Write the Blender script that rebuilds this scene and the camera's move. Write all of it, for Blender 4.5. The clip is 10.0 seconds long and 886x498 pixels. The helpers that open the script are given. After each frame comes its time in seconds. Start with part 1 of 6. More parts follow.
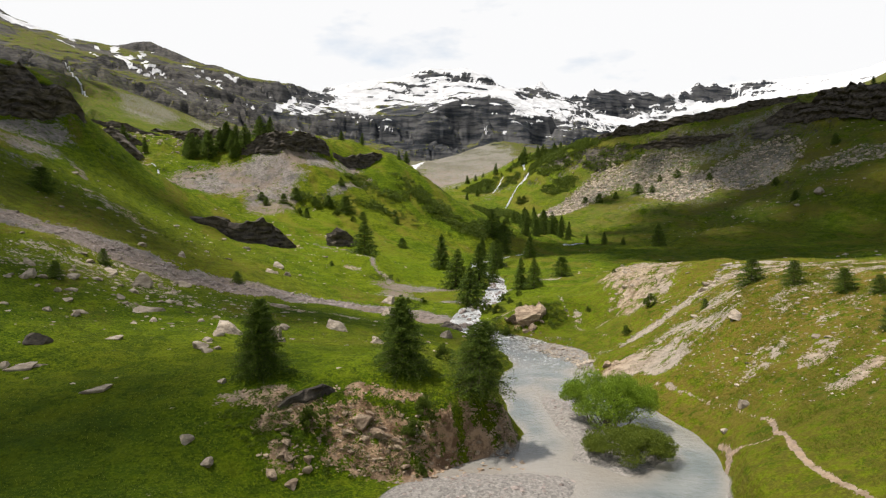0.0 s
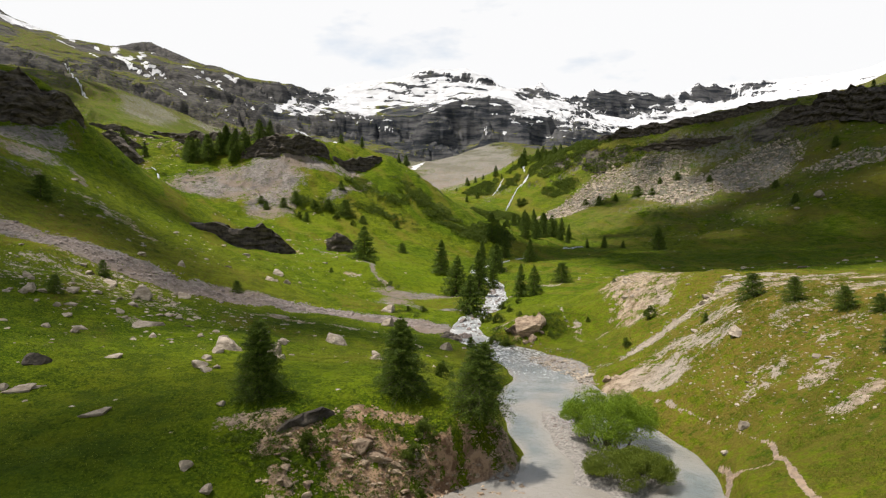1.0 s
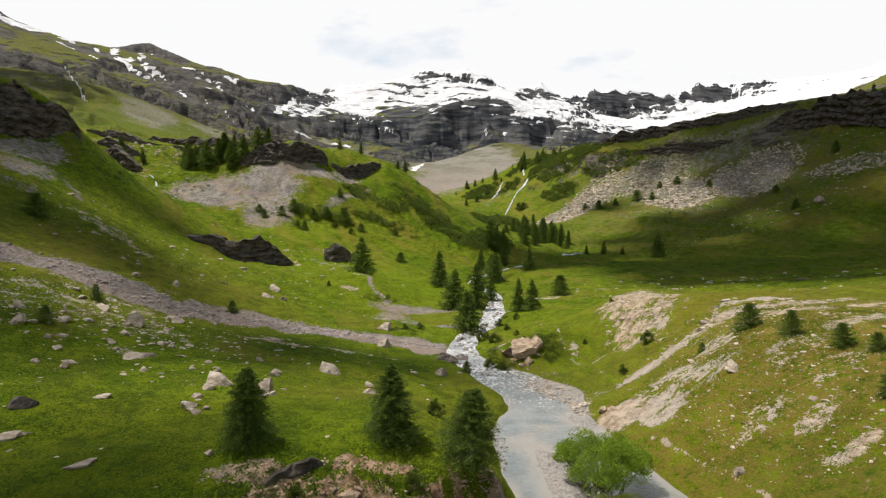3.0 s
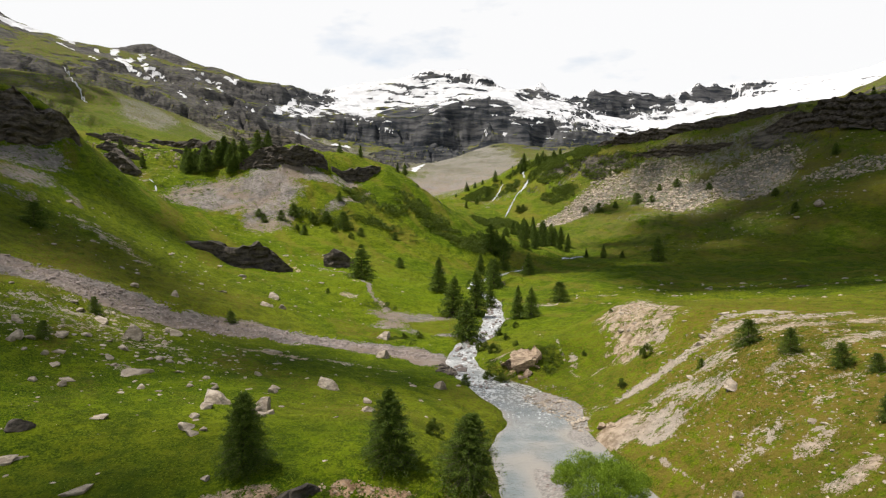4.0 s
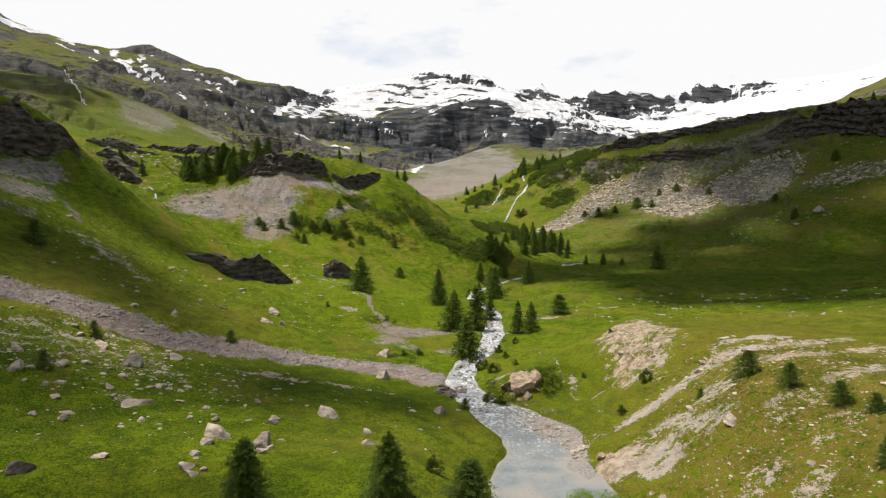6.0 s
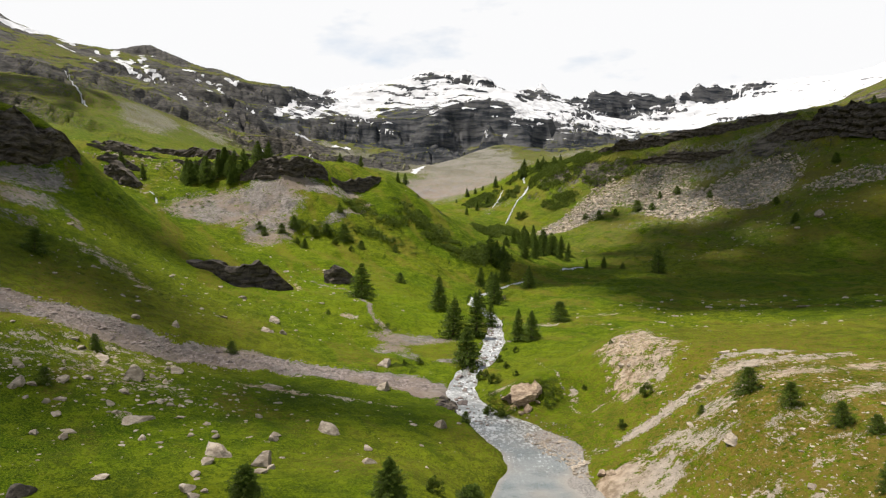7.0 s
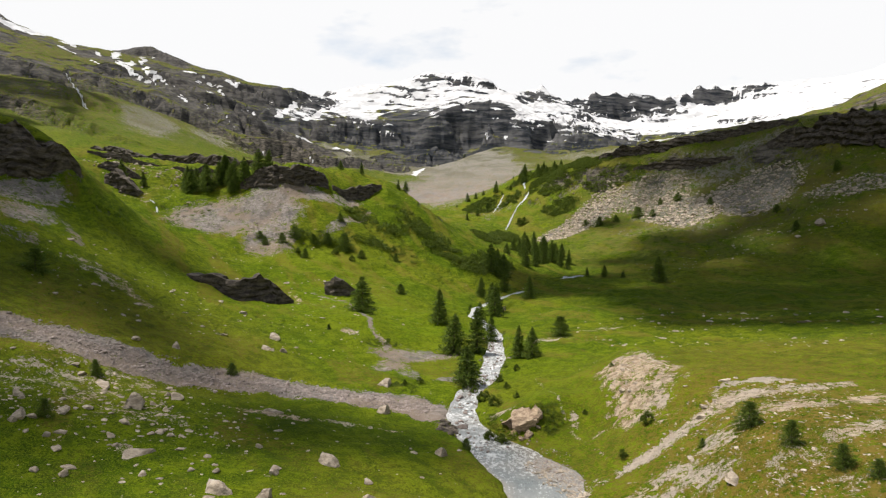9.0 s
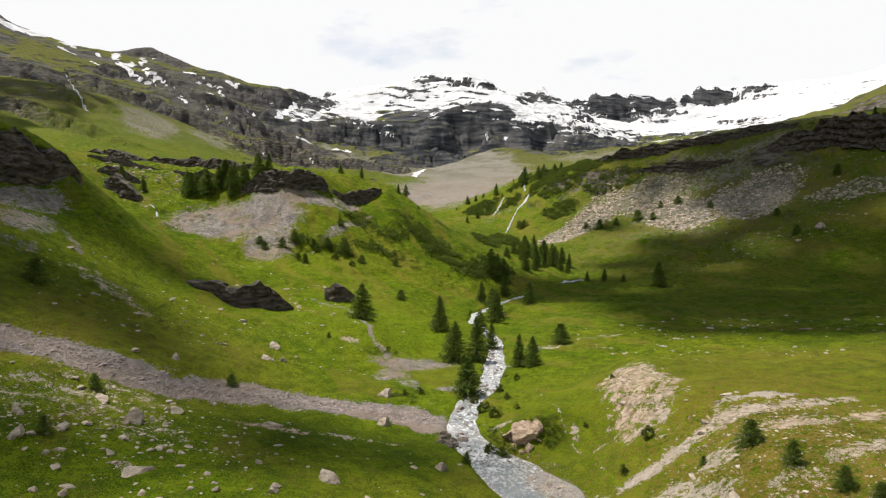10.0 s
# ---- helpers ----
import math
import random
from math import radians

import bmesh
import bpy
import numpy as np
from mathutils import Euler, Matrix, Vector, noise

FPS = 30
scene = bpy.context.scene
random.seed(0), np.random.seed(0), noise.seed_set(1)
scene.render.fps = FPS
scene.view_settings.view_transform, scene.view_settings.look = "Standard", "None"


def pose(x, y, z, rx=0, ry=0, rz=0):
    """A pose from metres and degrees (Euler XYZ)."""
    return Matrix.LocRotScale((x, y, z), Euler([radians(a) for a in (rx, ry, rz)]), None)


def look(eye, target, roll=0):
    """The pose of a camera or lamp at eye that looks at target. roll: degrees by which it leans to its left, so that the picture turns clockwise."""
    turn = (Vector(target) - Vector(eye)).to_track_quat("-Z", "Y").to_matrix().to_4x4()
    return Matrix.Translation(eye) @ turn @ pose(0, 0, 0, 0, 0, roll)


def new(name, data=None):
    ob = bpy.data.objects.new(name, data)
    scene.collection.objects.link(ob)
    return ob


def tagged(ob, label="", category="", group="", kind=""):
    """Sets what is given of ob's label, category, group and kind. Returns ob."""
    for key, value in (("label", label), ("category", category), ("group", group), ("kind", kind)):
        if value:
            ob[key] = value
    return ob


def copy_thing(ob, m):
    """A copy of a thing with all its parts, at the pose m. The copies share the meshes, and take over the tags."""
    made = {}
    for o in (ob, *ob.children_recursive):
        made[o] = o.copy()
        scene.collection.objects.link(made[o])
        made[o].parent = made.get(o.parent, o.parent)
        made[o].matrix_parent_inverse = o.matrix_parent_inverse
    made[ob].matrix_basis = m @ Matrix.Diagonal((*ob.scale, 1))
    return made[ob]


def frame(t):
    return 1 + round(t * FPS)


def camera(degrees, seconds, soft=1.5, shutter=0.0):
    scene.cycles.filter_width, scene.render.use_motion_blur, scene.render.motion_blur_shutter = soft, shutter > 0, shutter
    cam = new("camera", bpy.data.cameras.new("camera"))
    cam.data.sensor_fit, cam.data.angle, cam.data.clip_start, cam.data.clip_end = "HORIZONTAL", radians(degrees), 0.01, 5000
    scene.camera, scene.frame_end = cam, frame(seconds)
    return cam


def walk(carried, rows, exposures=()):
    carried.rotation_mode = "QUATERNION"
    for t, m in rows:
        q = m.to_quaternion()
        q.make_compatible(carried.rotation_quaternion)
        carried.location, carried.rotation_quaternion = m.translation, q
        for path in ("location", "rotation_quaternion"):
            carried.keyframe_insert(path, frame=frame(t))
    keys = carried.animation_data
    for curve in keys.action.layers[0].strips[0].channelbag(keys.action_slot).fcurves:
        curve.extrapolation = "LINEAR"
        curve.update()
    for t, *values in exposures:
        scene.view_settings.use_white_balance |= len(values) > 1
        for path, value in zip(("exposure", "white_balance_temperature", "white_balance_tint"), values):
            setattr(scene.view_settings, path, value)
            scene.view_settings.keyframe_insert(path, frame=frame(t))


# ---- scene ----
cam = camera(70.0, 10.0, soft=1.25)
PATH = [
    (0, (-0.851, -1.174, 18.204), (-0.849, 0.824, 18.128), -0.0),
    (0.5, (-0.864, -1.124, 18.982), (-0.862, 0.874, 18.905), -0.0),
    (1, (-0.826, -0.992, 19.964), (-0.824, 1.007, 19.888), -0.0),
    (1.5, (-0.611, -0.618, 20.846), (-0.61, 1.38, 20.769), -0.1),
    (2, (-0.304, -0.285, 21.815), (-0.302, 1.713, 21.738), -0.1),
    (2.5, (-0.146, -0.227, 22.706), (-0.145, 1.771, 22.629), -0.1),
    (4, (0.192, 0.134, 25.566), (0.192, 2.133, 25.489), -0.1),
    (4.5, (0.196, 0.129, 26.489), (0.196, 2.128, 26.412), -0.1),
    (5, (0.188, 0.154, 27.413), (0.189, 2.152, 27.335), -0.1),
    (5.5, (0.195, 0.165, 28.333), (0.196, 2.164, 28.255), -0.1),
    (7, (0.181, 0.256, 31.385), (0.18, 2.254, 31.307), -0.1),
    (7.5, (0.164, 0.298, 32.349), (0.162, 2.297, 32.272), -0.1),
    (8, (0.151, 0.346, 33.373), (0.149, 2.344, 33.296), -0.0),
    (8.5, (0.13, 0.398, 34.332), (0.128, 2.397, 34.256), -0.0),
    (9, (0.116, 0.476, 35.376), (0.114, 2.475, 35.3), -0.0),
    (9.5, (0.077, 0.633, 36.359), (0.075, 2.631, 36.283), -0.0),
    (10, (0.067, 0.79, 37.397), (0.065, 2.789, 37.322), -0.0),
]
walk(cam, [(t, look(eye, target, roll)) for t, eye, target, roll in PATH],
     exposures=[(0, 0.75), (10, 0.75)])

# ---------- daylight ----------
SUN_ELEV, SUN_AZ = 65.0, -76.0          # azimuth from +y, clockwise; the sun stands to the west of the valley
world = bpy.data.worlds.new("sky")
scene.world = world
world.use_nodes = True
wn, wl = world.node_tree.nodes, world.node_tree.links
wn.clear()
sky = wn.new("ShaderNodeTexSky")
sky.sky_type, sky.sun_disc = "NISHITA", False
sky.sun_elevation, sky.sun_rotation = radians(SUN_ELEV), radians(SUN_AZ)
sky.altitude = 2000
coord = wn.new("ShaderNodeTexCoord")
stretch = wn.new("ShaderNodeMapping")
stretch.inputs["Scale"].default_value = (1.5, 1.5, 4.0)
stretch.inputs["Rotation"].default_value = (0, 0, -0.134)
stretch.inputs["Location"].default_value = (0.35, 0.1, 0.25)
puffs = wn.new("ShaderNodeTexNoise")
puffs.inputs["Scale"].default_value, puffs.inputs["Detail"].default_value, puffs.inputs["Roughness"].default_value = 2.2, 6, 0.55
cover = wn.new("ShaderNodeMapRange")
cover.inputs["From Min"].default_value, cover.inputs["From Max"].default_value = 0.40, 0.60
height_of = wn.new("ShaderNodeSeparateXYZ")
pile = wn.new("ShaderNodeMapRange")          # clouds crowd together towards the horizon
pile.inputs["From Min"].default_value, pile.inputs["From Max"].default_value = 0.12, 0.62
pile.inputs["To Min"].default_value, pile.inputs["To Max"].default_value = 0.335, -0.08
thick = wn.new("ShaderNodeMath")
thick.operation = "ADD"
cloud = wn.new("ShaderNodeMix")
cloud.data_type = "RGBA"
cloud.inputs["B"].default_value = (0.575, 0.575, 0.58, 1)
haze = wn.new("ShaderNodeVectorMath")         # thin high cloud takes some of the blue out of the clear sky
haze.operation = "MULTIPLY"
haze.inputs[1].default_value = (0.150, 0.123, 0.096)
back = wn.new("ShaderNodeBackground")
back.inputs["Strength"].default_value = 1.0
wout = wn.new("ShaderNodeOutputWorld")
wl.new(coord.outputs["Generated"], stretch.inputs["Vector"])
wl.new(stretch.outputs["Vector"], puffs.inputs["Vector"])
wl.new(coord.outputs["Generated"], height_of.inputs["Vector"])
wl.new(height_of.outputs["Z"], pile.inputs["Value"])
wl.new(puffs.outputs["Fac"], thick.inputs[0])
wl.new(pile.outputs["Result"], thick.inputs[1])
wl.new(thick.outputs["Value"], cover.inputs["Value"])
wl.new(cover.outputs["Result"], cloud.inputs["Factor"])
wl.new(sky.outputs["Color"], haze.inputs[0])
wl.new(haze.outputs["Vector"], cloud.inputs["A"])
wl.new(cloud.outputs["Result"], back.inputs["Color"])
wl.new(back.outputs["Background"], wout.inputs["Surface"])

sun_data = bpy.data.lights.new("sun", "SUN")
sun_data.energy, sun_data.angle, sun_data.color = 4.3, radians(0.55), (1.0, 0.94, 0.86)
sun = new("sun", sun_data)
sun_dir = Vector((math.sin(radians(SUN_AZ)) * math.cos(radians(SUN_ELEV)), math.cos(radians(SUN_AZ)) * math.cos(radians(SUN_ELEV)), math.sin(radians(SUN_ELEV))))
sun.matrix_world = look(sun_dir * 3000, (0, 0, 0))


# ---------- materials ----------
class Nodes:
    """Small helper to wire a node material."""

    def __init__(self, name, rough=0.8):
        self.mat = bpy.data.materials.new(name)
        self.mat.use_nodes = True
        self.n, self.l = self.mat.node_tree.nodes, self.mat.node_tree.links
        self.bsdf = self.n["Principled BSDF"]
        self.bsdf.inputs["Roughness"].default_value = rough
        self.bsdf.inputs["Specular IOR Level"].default_value = 0.25
        self.pos = self.n.new("ShaderNodeNewGeometry").outputs["Position"]

    def put(self, value, socket):
        if isinstance(value, (int, float)):
            socket.default_value = value
        elif isinstance(value, tuple):
            socket.default_value = (*value, 1) if len(value) == 3 and socket.type == "RGBA" else value
        else:
            self.l.new(value, socket)

    def noise(self, scale, detail=4, rough=0.55, vec=None, stretch=None):
        t = self.n.new("ShaderNodeTexNoise")
        t.inputs["Scale"].default_value, t.inputs["Detail"].default_value, t.inputs["Roughness"].default_value = scale, detail, rough
        v = vec or self.pos
        if stretch:
            m = self.n.new("ShaderNodeMapping")
            m.inputs["Scale"].default_value = stretch
            self.l.new(v, m.inputs["Vector"])
            v = m.outputs["Vector"]
        self.l.new(v, t.inputs["Vector"])
        return t.outputs["Fac"]

    def cells(self, scale, feature="F1", out="Distance", rand=1.0):
        t = self.n.new("ShaderNodeTexVoronoi")
        t.feature = feature
        t.inputs["Scale"].default_value, t.inputs["Randomness"].default_value = scale, rand
        self.l.new(self.pos, t.inputs["Vector"])
        return t.outputs[out]

    def math(self, op, a, b=0.0):
        t = self.n.new("ShaderNodeMath")
        t.operation = op
        self.put(a, t.inputs[0]), self.put(b, t.inputs[1])
        return t.outputs[0]

    def ramp(self, v, lo, hi, a=0.0, b=1.0):
        t = self.n.new("ShaderNodeMapRange")
        t.interpolation_type = "SMOOTHSTEP"
        self.put(v, t.inputs["Value"])
        for key, val in (("From Min", lo), ("From Max", hi), ("To Min", a), ("To Max", b)):
            t.inputs[key].default_value = val
        return t.outputs["Result"]

    def mix(self, f, a, b):
        t = self.n.new("ShaderNodeMix")
        t.data_type = "RGBA"
        self.put(f, t.inputs["Factor"]), self.put(a, t.inputs["A"]), self.put(b, t.inputs["B"])
        return t.outputs["Result"]

    def attr(self, name):
        t = self.n.new("ShaderNodeAttribute")
        t.attribute_name = name
        s = self.n.new("ShaderNodeSeparateColor")
        self.l.new(t.outputs["Color"], s.inputs["Color"])
        return s.outputs["Red"], s.outputs["Green"], s.outputs["Blue"]

    def island(self):
        return self.n.new("ShaderNodeNewGeometry").outputs["Random Per Island"]

    def own(self):
        return self.n.new("ShaderNodeObjectInfo").outputs["Random"]

    def done(self, color, bump=None, strength=0.5, distance=0.1, rough=None):
        self.put(color, self.bsdf.inputs["Base Color"])
        if rough is not None:
            self.put(rough, self.bsdf.inputs["Roughness"])
        if bump is not None:
            b = self.n.new("ShaderNodeBump")
            b.inputs["Strength"].default_value, b.inputs["Distance"].default_value = strength, distance
            self.l.new(bump, b.inputs["Height"])
            self.l.new(b.outputs["Normal"], self.bsdf.inputs["Normal"])
        return self.mat


def ground_material():
    m = Nodes("turf_rock_and_snow", 0.9)
    m.bsdf.inputs["Specular IOR Level"].default_value = 0.03
    rock, scree, snow = m.attr("cover_a")
    soil, gravel, dry = m.attr("cover_b")
    slate, olive, dark_grass = m.attr("cover_c")
    sunlit_grass, _, _ = m.attr("cover_d")
    broad, mid, fine = m.noise(0.022, 5), m.noise(0.16, 6, 0.62), m.noise(1.3, 6, 0.68)
    tuft = m.noise(4.5, 4, 0.72)
    clump = m.noise(0.42, 6, 0.66)
    grass = m.mix(m.ramp(mid, 0.42, 0.58), (0.039, 0.075, 0.002), (0.088, 0.129, 0.004))
    grass = m.mix(m.ramp(broad, 0.45, 0.58, 0, 0.65), grass, (0.128, 0.132, 0.009))
    grass = m.mix(m.ramp(clump, 0.46, 0.62, 0, 0.70), grass, (0.026, 0.052, 0.003))
    grass = m.mix(m.ramp(fine, 0.47, 0.57, 0, 0.80), grass, (0.024, 0.047, 0.003))
    grass = m.mix(m.ramp(tuft, 0.47, 0.59, 0, 0.60), grass, (0.170, 0.210, 0.008))
    treads = m.noise(0.55, 6, 0.66, stretch=(0.5, 0.5, 1.5))
    grass = m.mix(m.ramp(treads, 0.50, 0.64, 0, 0.55), grass, (0.024, 0.046, 0.004))
    grass = m.mix(m.ramp(treads, 0.46, 0.36, 0, 0.40), grass, (0.150, 0.182, 0.009))
    # brighter grass colour paints the sunlight on the lit meadows
    grass = m.mix(m.math("MULTIPLY", sunlit_grass, m.ramp(fine, 0.34, 0.60, 0.75, 0.25)), grass, m.mix(m.ramp(clump, 0.42, 0.60), (0.106, 0.158, 0.005), (0.160, 0.196, 0.008)))
    grass = m.mix(m.math("MULTIPLY", dry, m.ramp(fine, 0.40, 0.56)), grass, (0.172, 0.122, 0.026))
    # a darker green is mixed into the grass here
    grass = m.mix(m.math("MULTIPLY", dark_grass, 0.7), grass, m.mix(m.ramp(clump, 0.42, 0.58), (0.023, 0.044, 0.004), (0.042, 0.073, 0.007)))
    grass = m.mix(m.math("MULTIPLY", olive, m.ramp(mid, 0.38, 0.56)), grass, (0.087, 0.077, 0.030))
    bed = m.noise(0.11, 7, 0.68, stretch=(0.6, 0.6, 2.6))
    stone = m.mix(m.ramp(bed, 0.40, 0.60), (0.034, 0.030, 0.026), (0.140, 0.122, 0.100))
    stone = m.mix(m.ramp(m.noise(0.6, 5, 0.65), 0.45, 0.7, 0, 0.6), stone, (0.085, 0.078, 0.070))
    mass = m.noise(0.014, 8, 0.66, stretch=(0.55, 0.55, 4.2))
    blue = m.mix(m.ramp(mass, 0.40, 0.60), (0.019, 0.022, 0.027), (0.078, 0.077, 0.078))
    stone = m.mix(slate, stone, blue)
    peb = m.cells(1.15, "F1", "Color")
    peb_s = m.n.new("ShaderNodeSeparateColor")
    m.l.new(peb, peb_s.inputs["Color"])
    rubble = m.mix(peb_s.outputs["Red"], (0.135, 0.118, 0.105), (0.275, 0.245, 0.222))
    rubble = m.mix(m.ramp(m.noise(0.06, 5), 0.42, 0.60, 0, 0.8), rubble, (0.215, 0.165, 0.128))
    rubble = m.mix(m.ramp(m.noise(0.17, 6, 0.7, stretch=(1, 1, 0.3)), 0.48, 0.68, 0, 0.7), rubble, (0.105, 0.098, 0.095))
    rubble = m.mix(m.math("MULTIPLY", olive, 0.8), rubble, m.mix(m.ramp(m.noise(0.012, 6), 0.42, 0.58), (0.098, 0.098, 0.070), (0.178, 0.168, 0.146)))
    earth = m.mix(m.ramp(m.noise(0.8, 6, 0.65), 0.35, 0.65), (0.205, 0.146, 0.092), (0.445, 0.352, 0.258))
    earth = m.mix(m.ramp(m.noise(0.05, 3), 0.38, 0.60, 0, 0.7), earth, (0.34, 0.305, 0.265))
    earth = m.mix(slate, earth, m.mix(m.ramp(m.noise(1.1, 6, 0.65), 0.42, 0.58), (0.160, 0.094, 0.054), (0.400, 0.262, 0.162)))
    small = m.cells(5.5, "F1", "Color")
    small_s = m.n.new("ShaderNodeSeparateColor")
    m.l.new(small, small_s.inputs["Color"])
    shingle = m.mix(small_s.outputs["Green"], (0.20, 0.185, 0.168), (0.35, 0.322, 0.292))
    edge = m.math("MULTIPLY", m.math("SUBTRACT", m.math("ADD", m.math("ADD", m.math("MULTIPLY", fine, 0.55), m.math("MULTIPLY", tuft, 0.4)), m.math("MULTIPLY", m.noise(0.35, 6, 0.65), 0.6)), 0.775), 4.2)

    def has(v):
        return m.math("MULTIPLY", m.ramp(m.math("ADD", v, edge), 0.40, 0.58), m.ramp(v, 0.02, 0.12))

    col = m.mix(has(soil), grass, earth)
    col = m.mix(has(scree), col, rubble)
    col = m.mix(m.ramp(gravel, 0.3, 0.7), col, shingle)
    col = m.mix(has(rock), col, stone)
    far_edge = m.math("MULTIPLY", m.math("SUBTRACT", m.noise(0.016, 8, 0.72, stretch=(0.55, 1.0, 3.2)), 0.5), 2.9)
    col = m.mix(m.math("MULTIPLY", m.ramp(m.math("ADD", snow, far_edge), 0.46, 0.54), m.ramp(snow, 0.02, 0.1)), col, m.mix(m.ramp(m.noise(0.02, 5), 0.4, 0.6), (0.44, 0.44, 0.445), (0.60, 0.60, 0.605)))
    lump = m.math("ADD", m.math("MULTIPLY", m.noise(0.55, 7, 0.72), 1.9), m.math("MULTIPLY", m.noise(2.6, 5, 0.7), 1.0))
    crag = m.math("MULTIPLY", m.math("MULTIPLY", rock, m.noise(0.020, 7, 0.58, stretch=(1.0, 1.0, 1.5))), 20.0)
    return m.done(col, m.math("ADD", lump, crag), 0.8, 0.7)


def water_material():
    m = Nodes("glacial_water", 0.14)
    m.bsdf.inputs["Specular IOR Level"].default_value = 0.5
    foam, shallow, _ = m.attr("foam")
    streak = m.math("ADD", m.math("MULTIPLY", m.noise(1.9, 7, 0.66, stretch=(1.1, 0.62, 1.0)), 0.72), m.math("MULTIPLY", m.noise(0.33, 4, 0.6), 0.28))
    white = m.math("MULTIPLY", m.ramp(foam, 0.02, 0.36), m.ramp(m.math("ADD", streak, m.math("MULTIPLY", foam, 0.14)), 0.51, 0.70))
    body = m.mix(m.ramp(m.noise(0.25, 4), 0.35, 0.65), (0.105, 0.122, 0.122), (0.165, 0.175, 0.170))
    body = m.mix(shallow, body, (0.215, 0.195, 0.168))
    body = m.mix(m.ramp(foam, 0.05, 0.5, 0, 0.8), body, (0.125, 0.13, 0.125))
    col = m.mix(white, body, (0.66, 0.67, 0.67))
    bump = m.math("ADD", m.noise(1.6, 6, 0.62), m.math("MULTIPLY", m.noise(6.0, 3, 0.6), 0.4))
    return m.done(col, bump, 0.7, 0.14, m.ramp(m.math("ADD", white, foam), 0, 1, 0.17, 0.75))


def foliage_material(name, dark, light, rough=0.6):
    m = Nodes(name, rough)
    col = m.mix(m.island(), dark, light)
    col = m.mix(m.ramp(m.noise(0.9, 3), 0.4, 0.7, 0, 0.5), col, tuple(v * 0.6 for v in dark))
    mat = m.done(col)
    m.bsdf.inputs["Specular IOR Level"].default_value = 0.15
    thin = m.n.new("ShaderNodeBsdfTranslucent")      # light passes through the thin leaves
    both = m.n.new("ShaderNodeMixShader")
    both.inputs["Fac"].default_value = 0.4
    m.put(col, thin.inputs["Color"])
    m.l.new(m.bsdf.outputs["BSDF"], both.inputs[1])
    m.l.new(thin.outputs["BSDF"], both.inputs[2])
    m.l.new(both.outputs["Shader"], m.n["Material Output"].inputs["Surface"])
    return mat


def bark_material():
    m = Nodes("grey_brown_bark", 0.9)
    col = m.mix(m.ramp(m.noise(9, 5, 0.7, stretch=(1, 1, 0.25)), 0.35, 0.65), (0.035, 0.027, 0.02), (0.10, 0.08, 0.062))
    return m.done(col, m.noise(14, 4, 0.7, stretch=(1, 1, 0.25)), 0.6, 0.02)


def stone_material(name, dark, light, stain, scale=1.0):
    m = Nodes(name, 0.85)
    m.bsdf.inputs["Specular IOR Level"].default_value = 0.15
    col = m.mix(m.ramp(m.noise(1.1 * scale, 6, 0.65, stretch=(0.7, 0.7, 2.0)), 0.34, 0.66), dark, light)
    col = m.mix(m.ramp(m.noise(3.5 * scale, 5, 0.7), 0.52, 0.70, 0, 0.8), col, stain)
    own = m.math("MULTIPLY", m.math("ADD", m.own(), m.island()), 0.5)
    col = m.mix(m.ramp(own, 0, 1, 0.0, 0.42), col, tuple(v * 0.55 for v in dark))
    return m.done(col, m.math("ADD", m.noise(2.5 * scale, 6, 0.7), m.noise(9 * scale, 4, 0.7)), 0.7, 0.12 / scale)


GROUND = ground_material()
WATER = water_material()
NEEDLES = foliage_material("conifer_needles", (0.046, 0.086, 0.012), (0.172, 0.230, 0.034))
WILLOW = foliage_material("willow_leaves", (0.120, 0.195, 0.014), (0.250, 0.345, 0.028))
TURF = foliage_material("grass_blades", (0.085, 0.120, 0.009), (0.190, 0.215, 0.026), 0.8)
OSIER = foliage_material("olive_willow_leaves", (0.085, 0.118, 0.013), (0.180, 0.215, 0.028))
SHRUB = foliage_material("shrub_leaves", (0.056, 0.088, 0.011), (0.135, 0.172, 0.022))
BARK = bark_material()
STONE = stone_material("pale_limestone", (0.20, 0.160, 0.118), (0.50, 0.425, 0.335), (0.13, 0.105, 0.08))
OCHRE_STONE = stone_material("ochre_sandstone", (0.18, 0.125, 0.085), (0.47, 0.365, 0.255), (0.10, 0.075, 0.055))
DARK_STONE = stone_material("dark_bedded_rock", (0.036, 0.030, 0.025), (0.138, 0.115, 0.090), (0.035, 0.032, 0.03), 0.5)
RUBBLE_STONE = stone_material("pinkish_grey_rubble", (0.165, 0.132, 0.117), (0.365, 0.305, 0.272), (0.13, 0.115, 0.105))


def cloud_material():
    m = Nodes("white_cloud", 1.0)
    return m.done(m.mix(m.noise(0.01, 3), (0.78, 0.79, 0.80), (0.88, 0.88, 0.88)))


CLOUD = cloud_material()


# ---------- landform: skeleton lines of the valley, joined by a smooth surface ----------
RIVER = [(-8, -60, 12.0), (1, 8, 12.0), (5.6, 36, 12.2), (12.2, 46, 8.6), (13.8, 53, 7.9), (12.8, 62, 7.4), (12.2, 70, 7.0), (13.2, 79, 5.4),
         (14.0, 87, 6.0), (10.2, 95, 5.2), (6.3, 103, 3.8), (4.0, 111, 3.0), (3.4, 119, 2.7), (5.6, 131, 2.5), (10.0, 142, 2.2),
         (13.6, 165, 2.9), (16.3, 196, 2.4), (14.6, 210, 1.7), (10.6, 228, 1.6), (12.5, 246, 1.5), (23, 270, 1.4), (33, 288, 1.3), (38, 296, 1.2)]
WATER_Y = [-60, 40, 80, 97, 120, 150, 196, 250, 300, 338, 352]
WATER_Z = [-0.6, -0.2, 0.0, 0.1, 0.4, 0.75, 1.4, 2.9, 4.6, 6.6, 7.6]

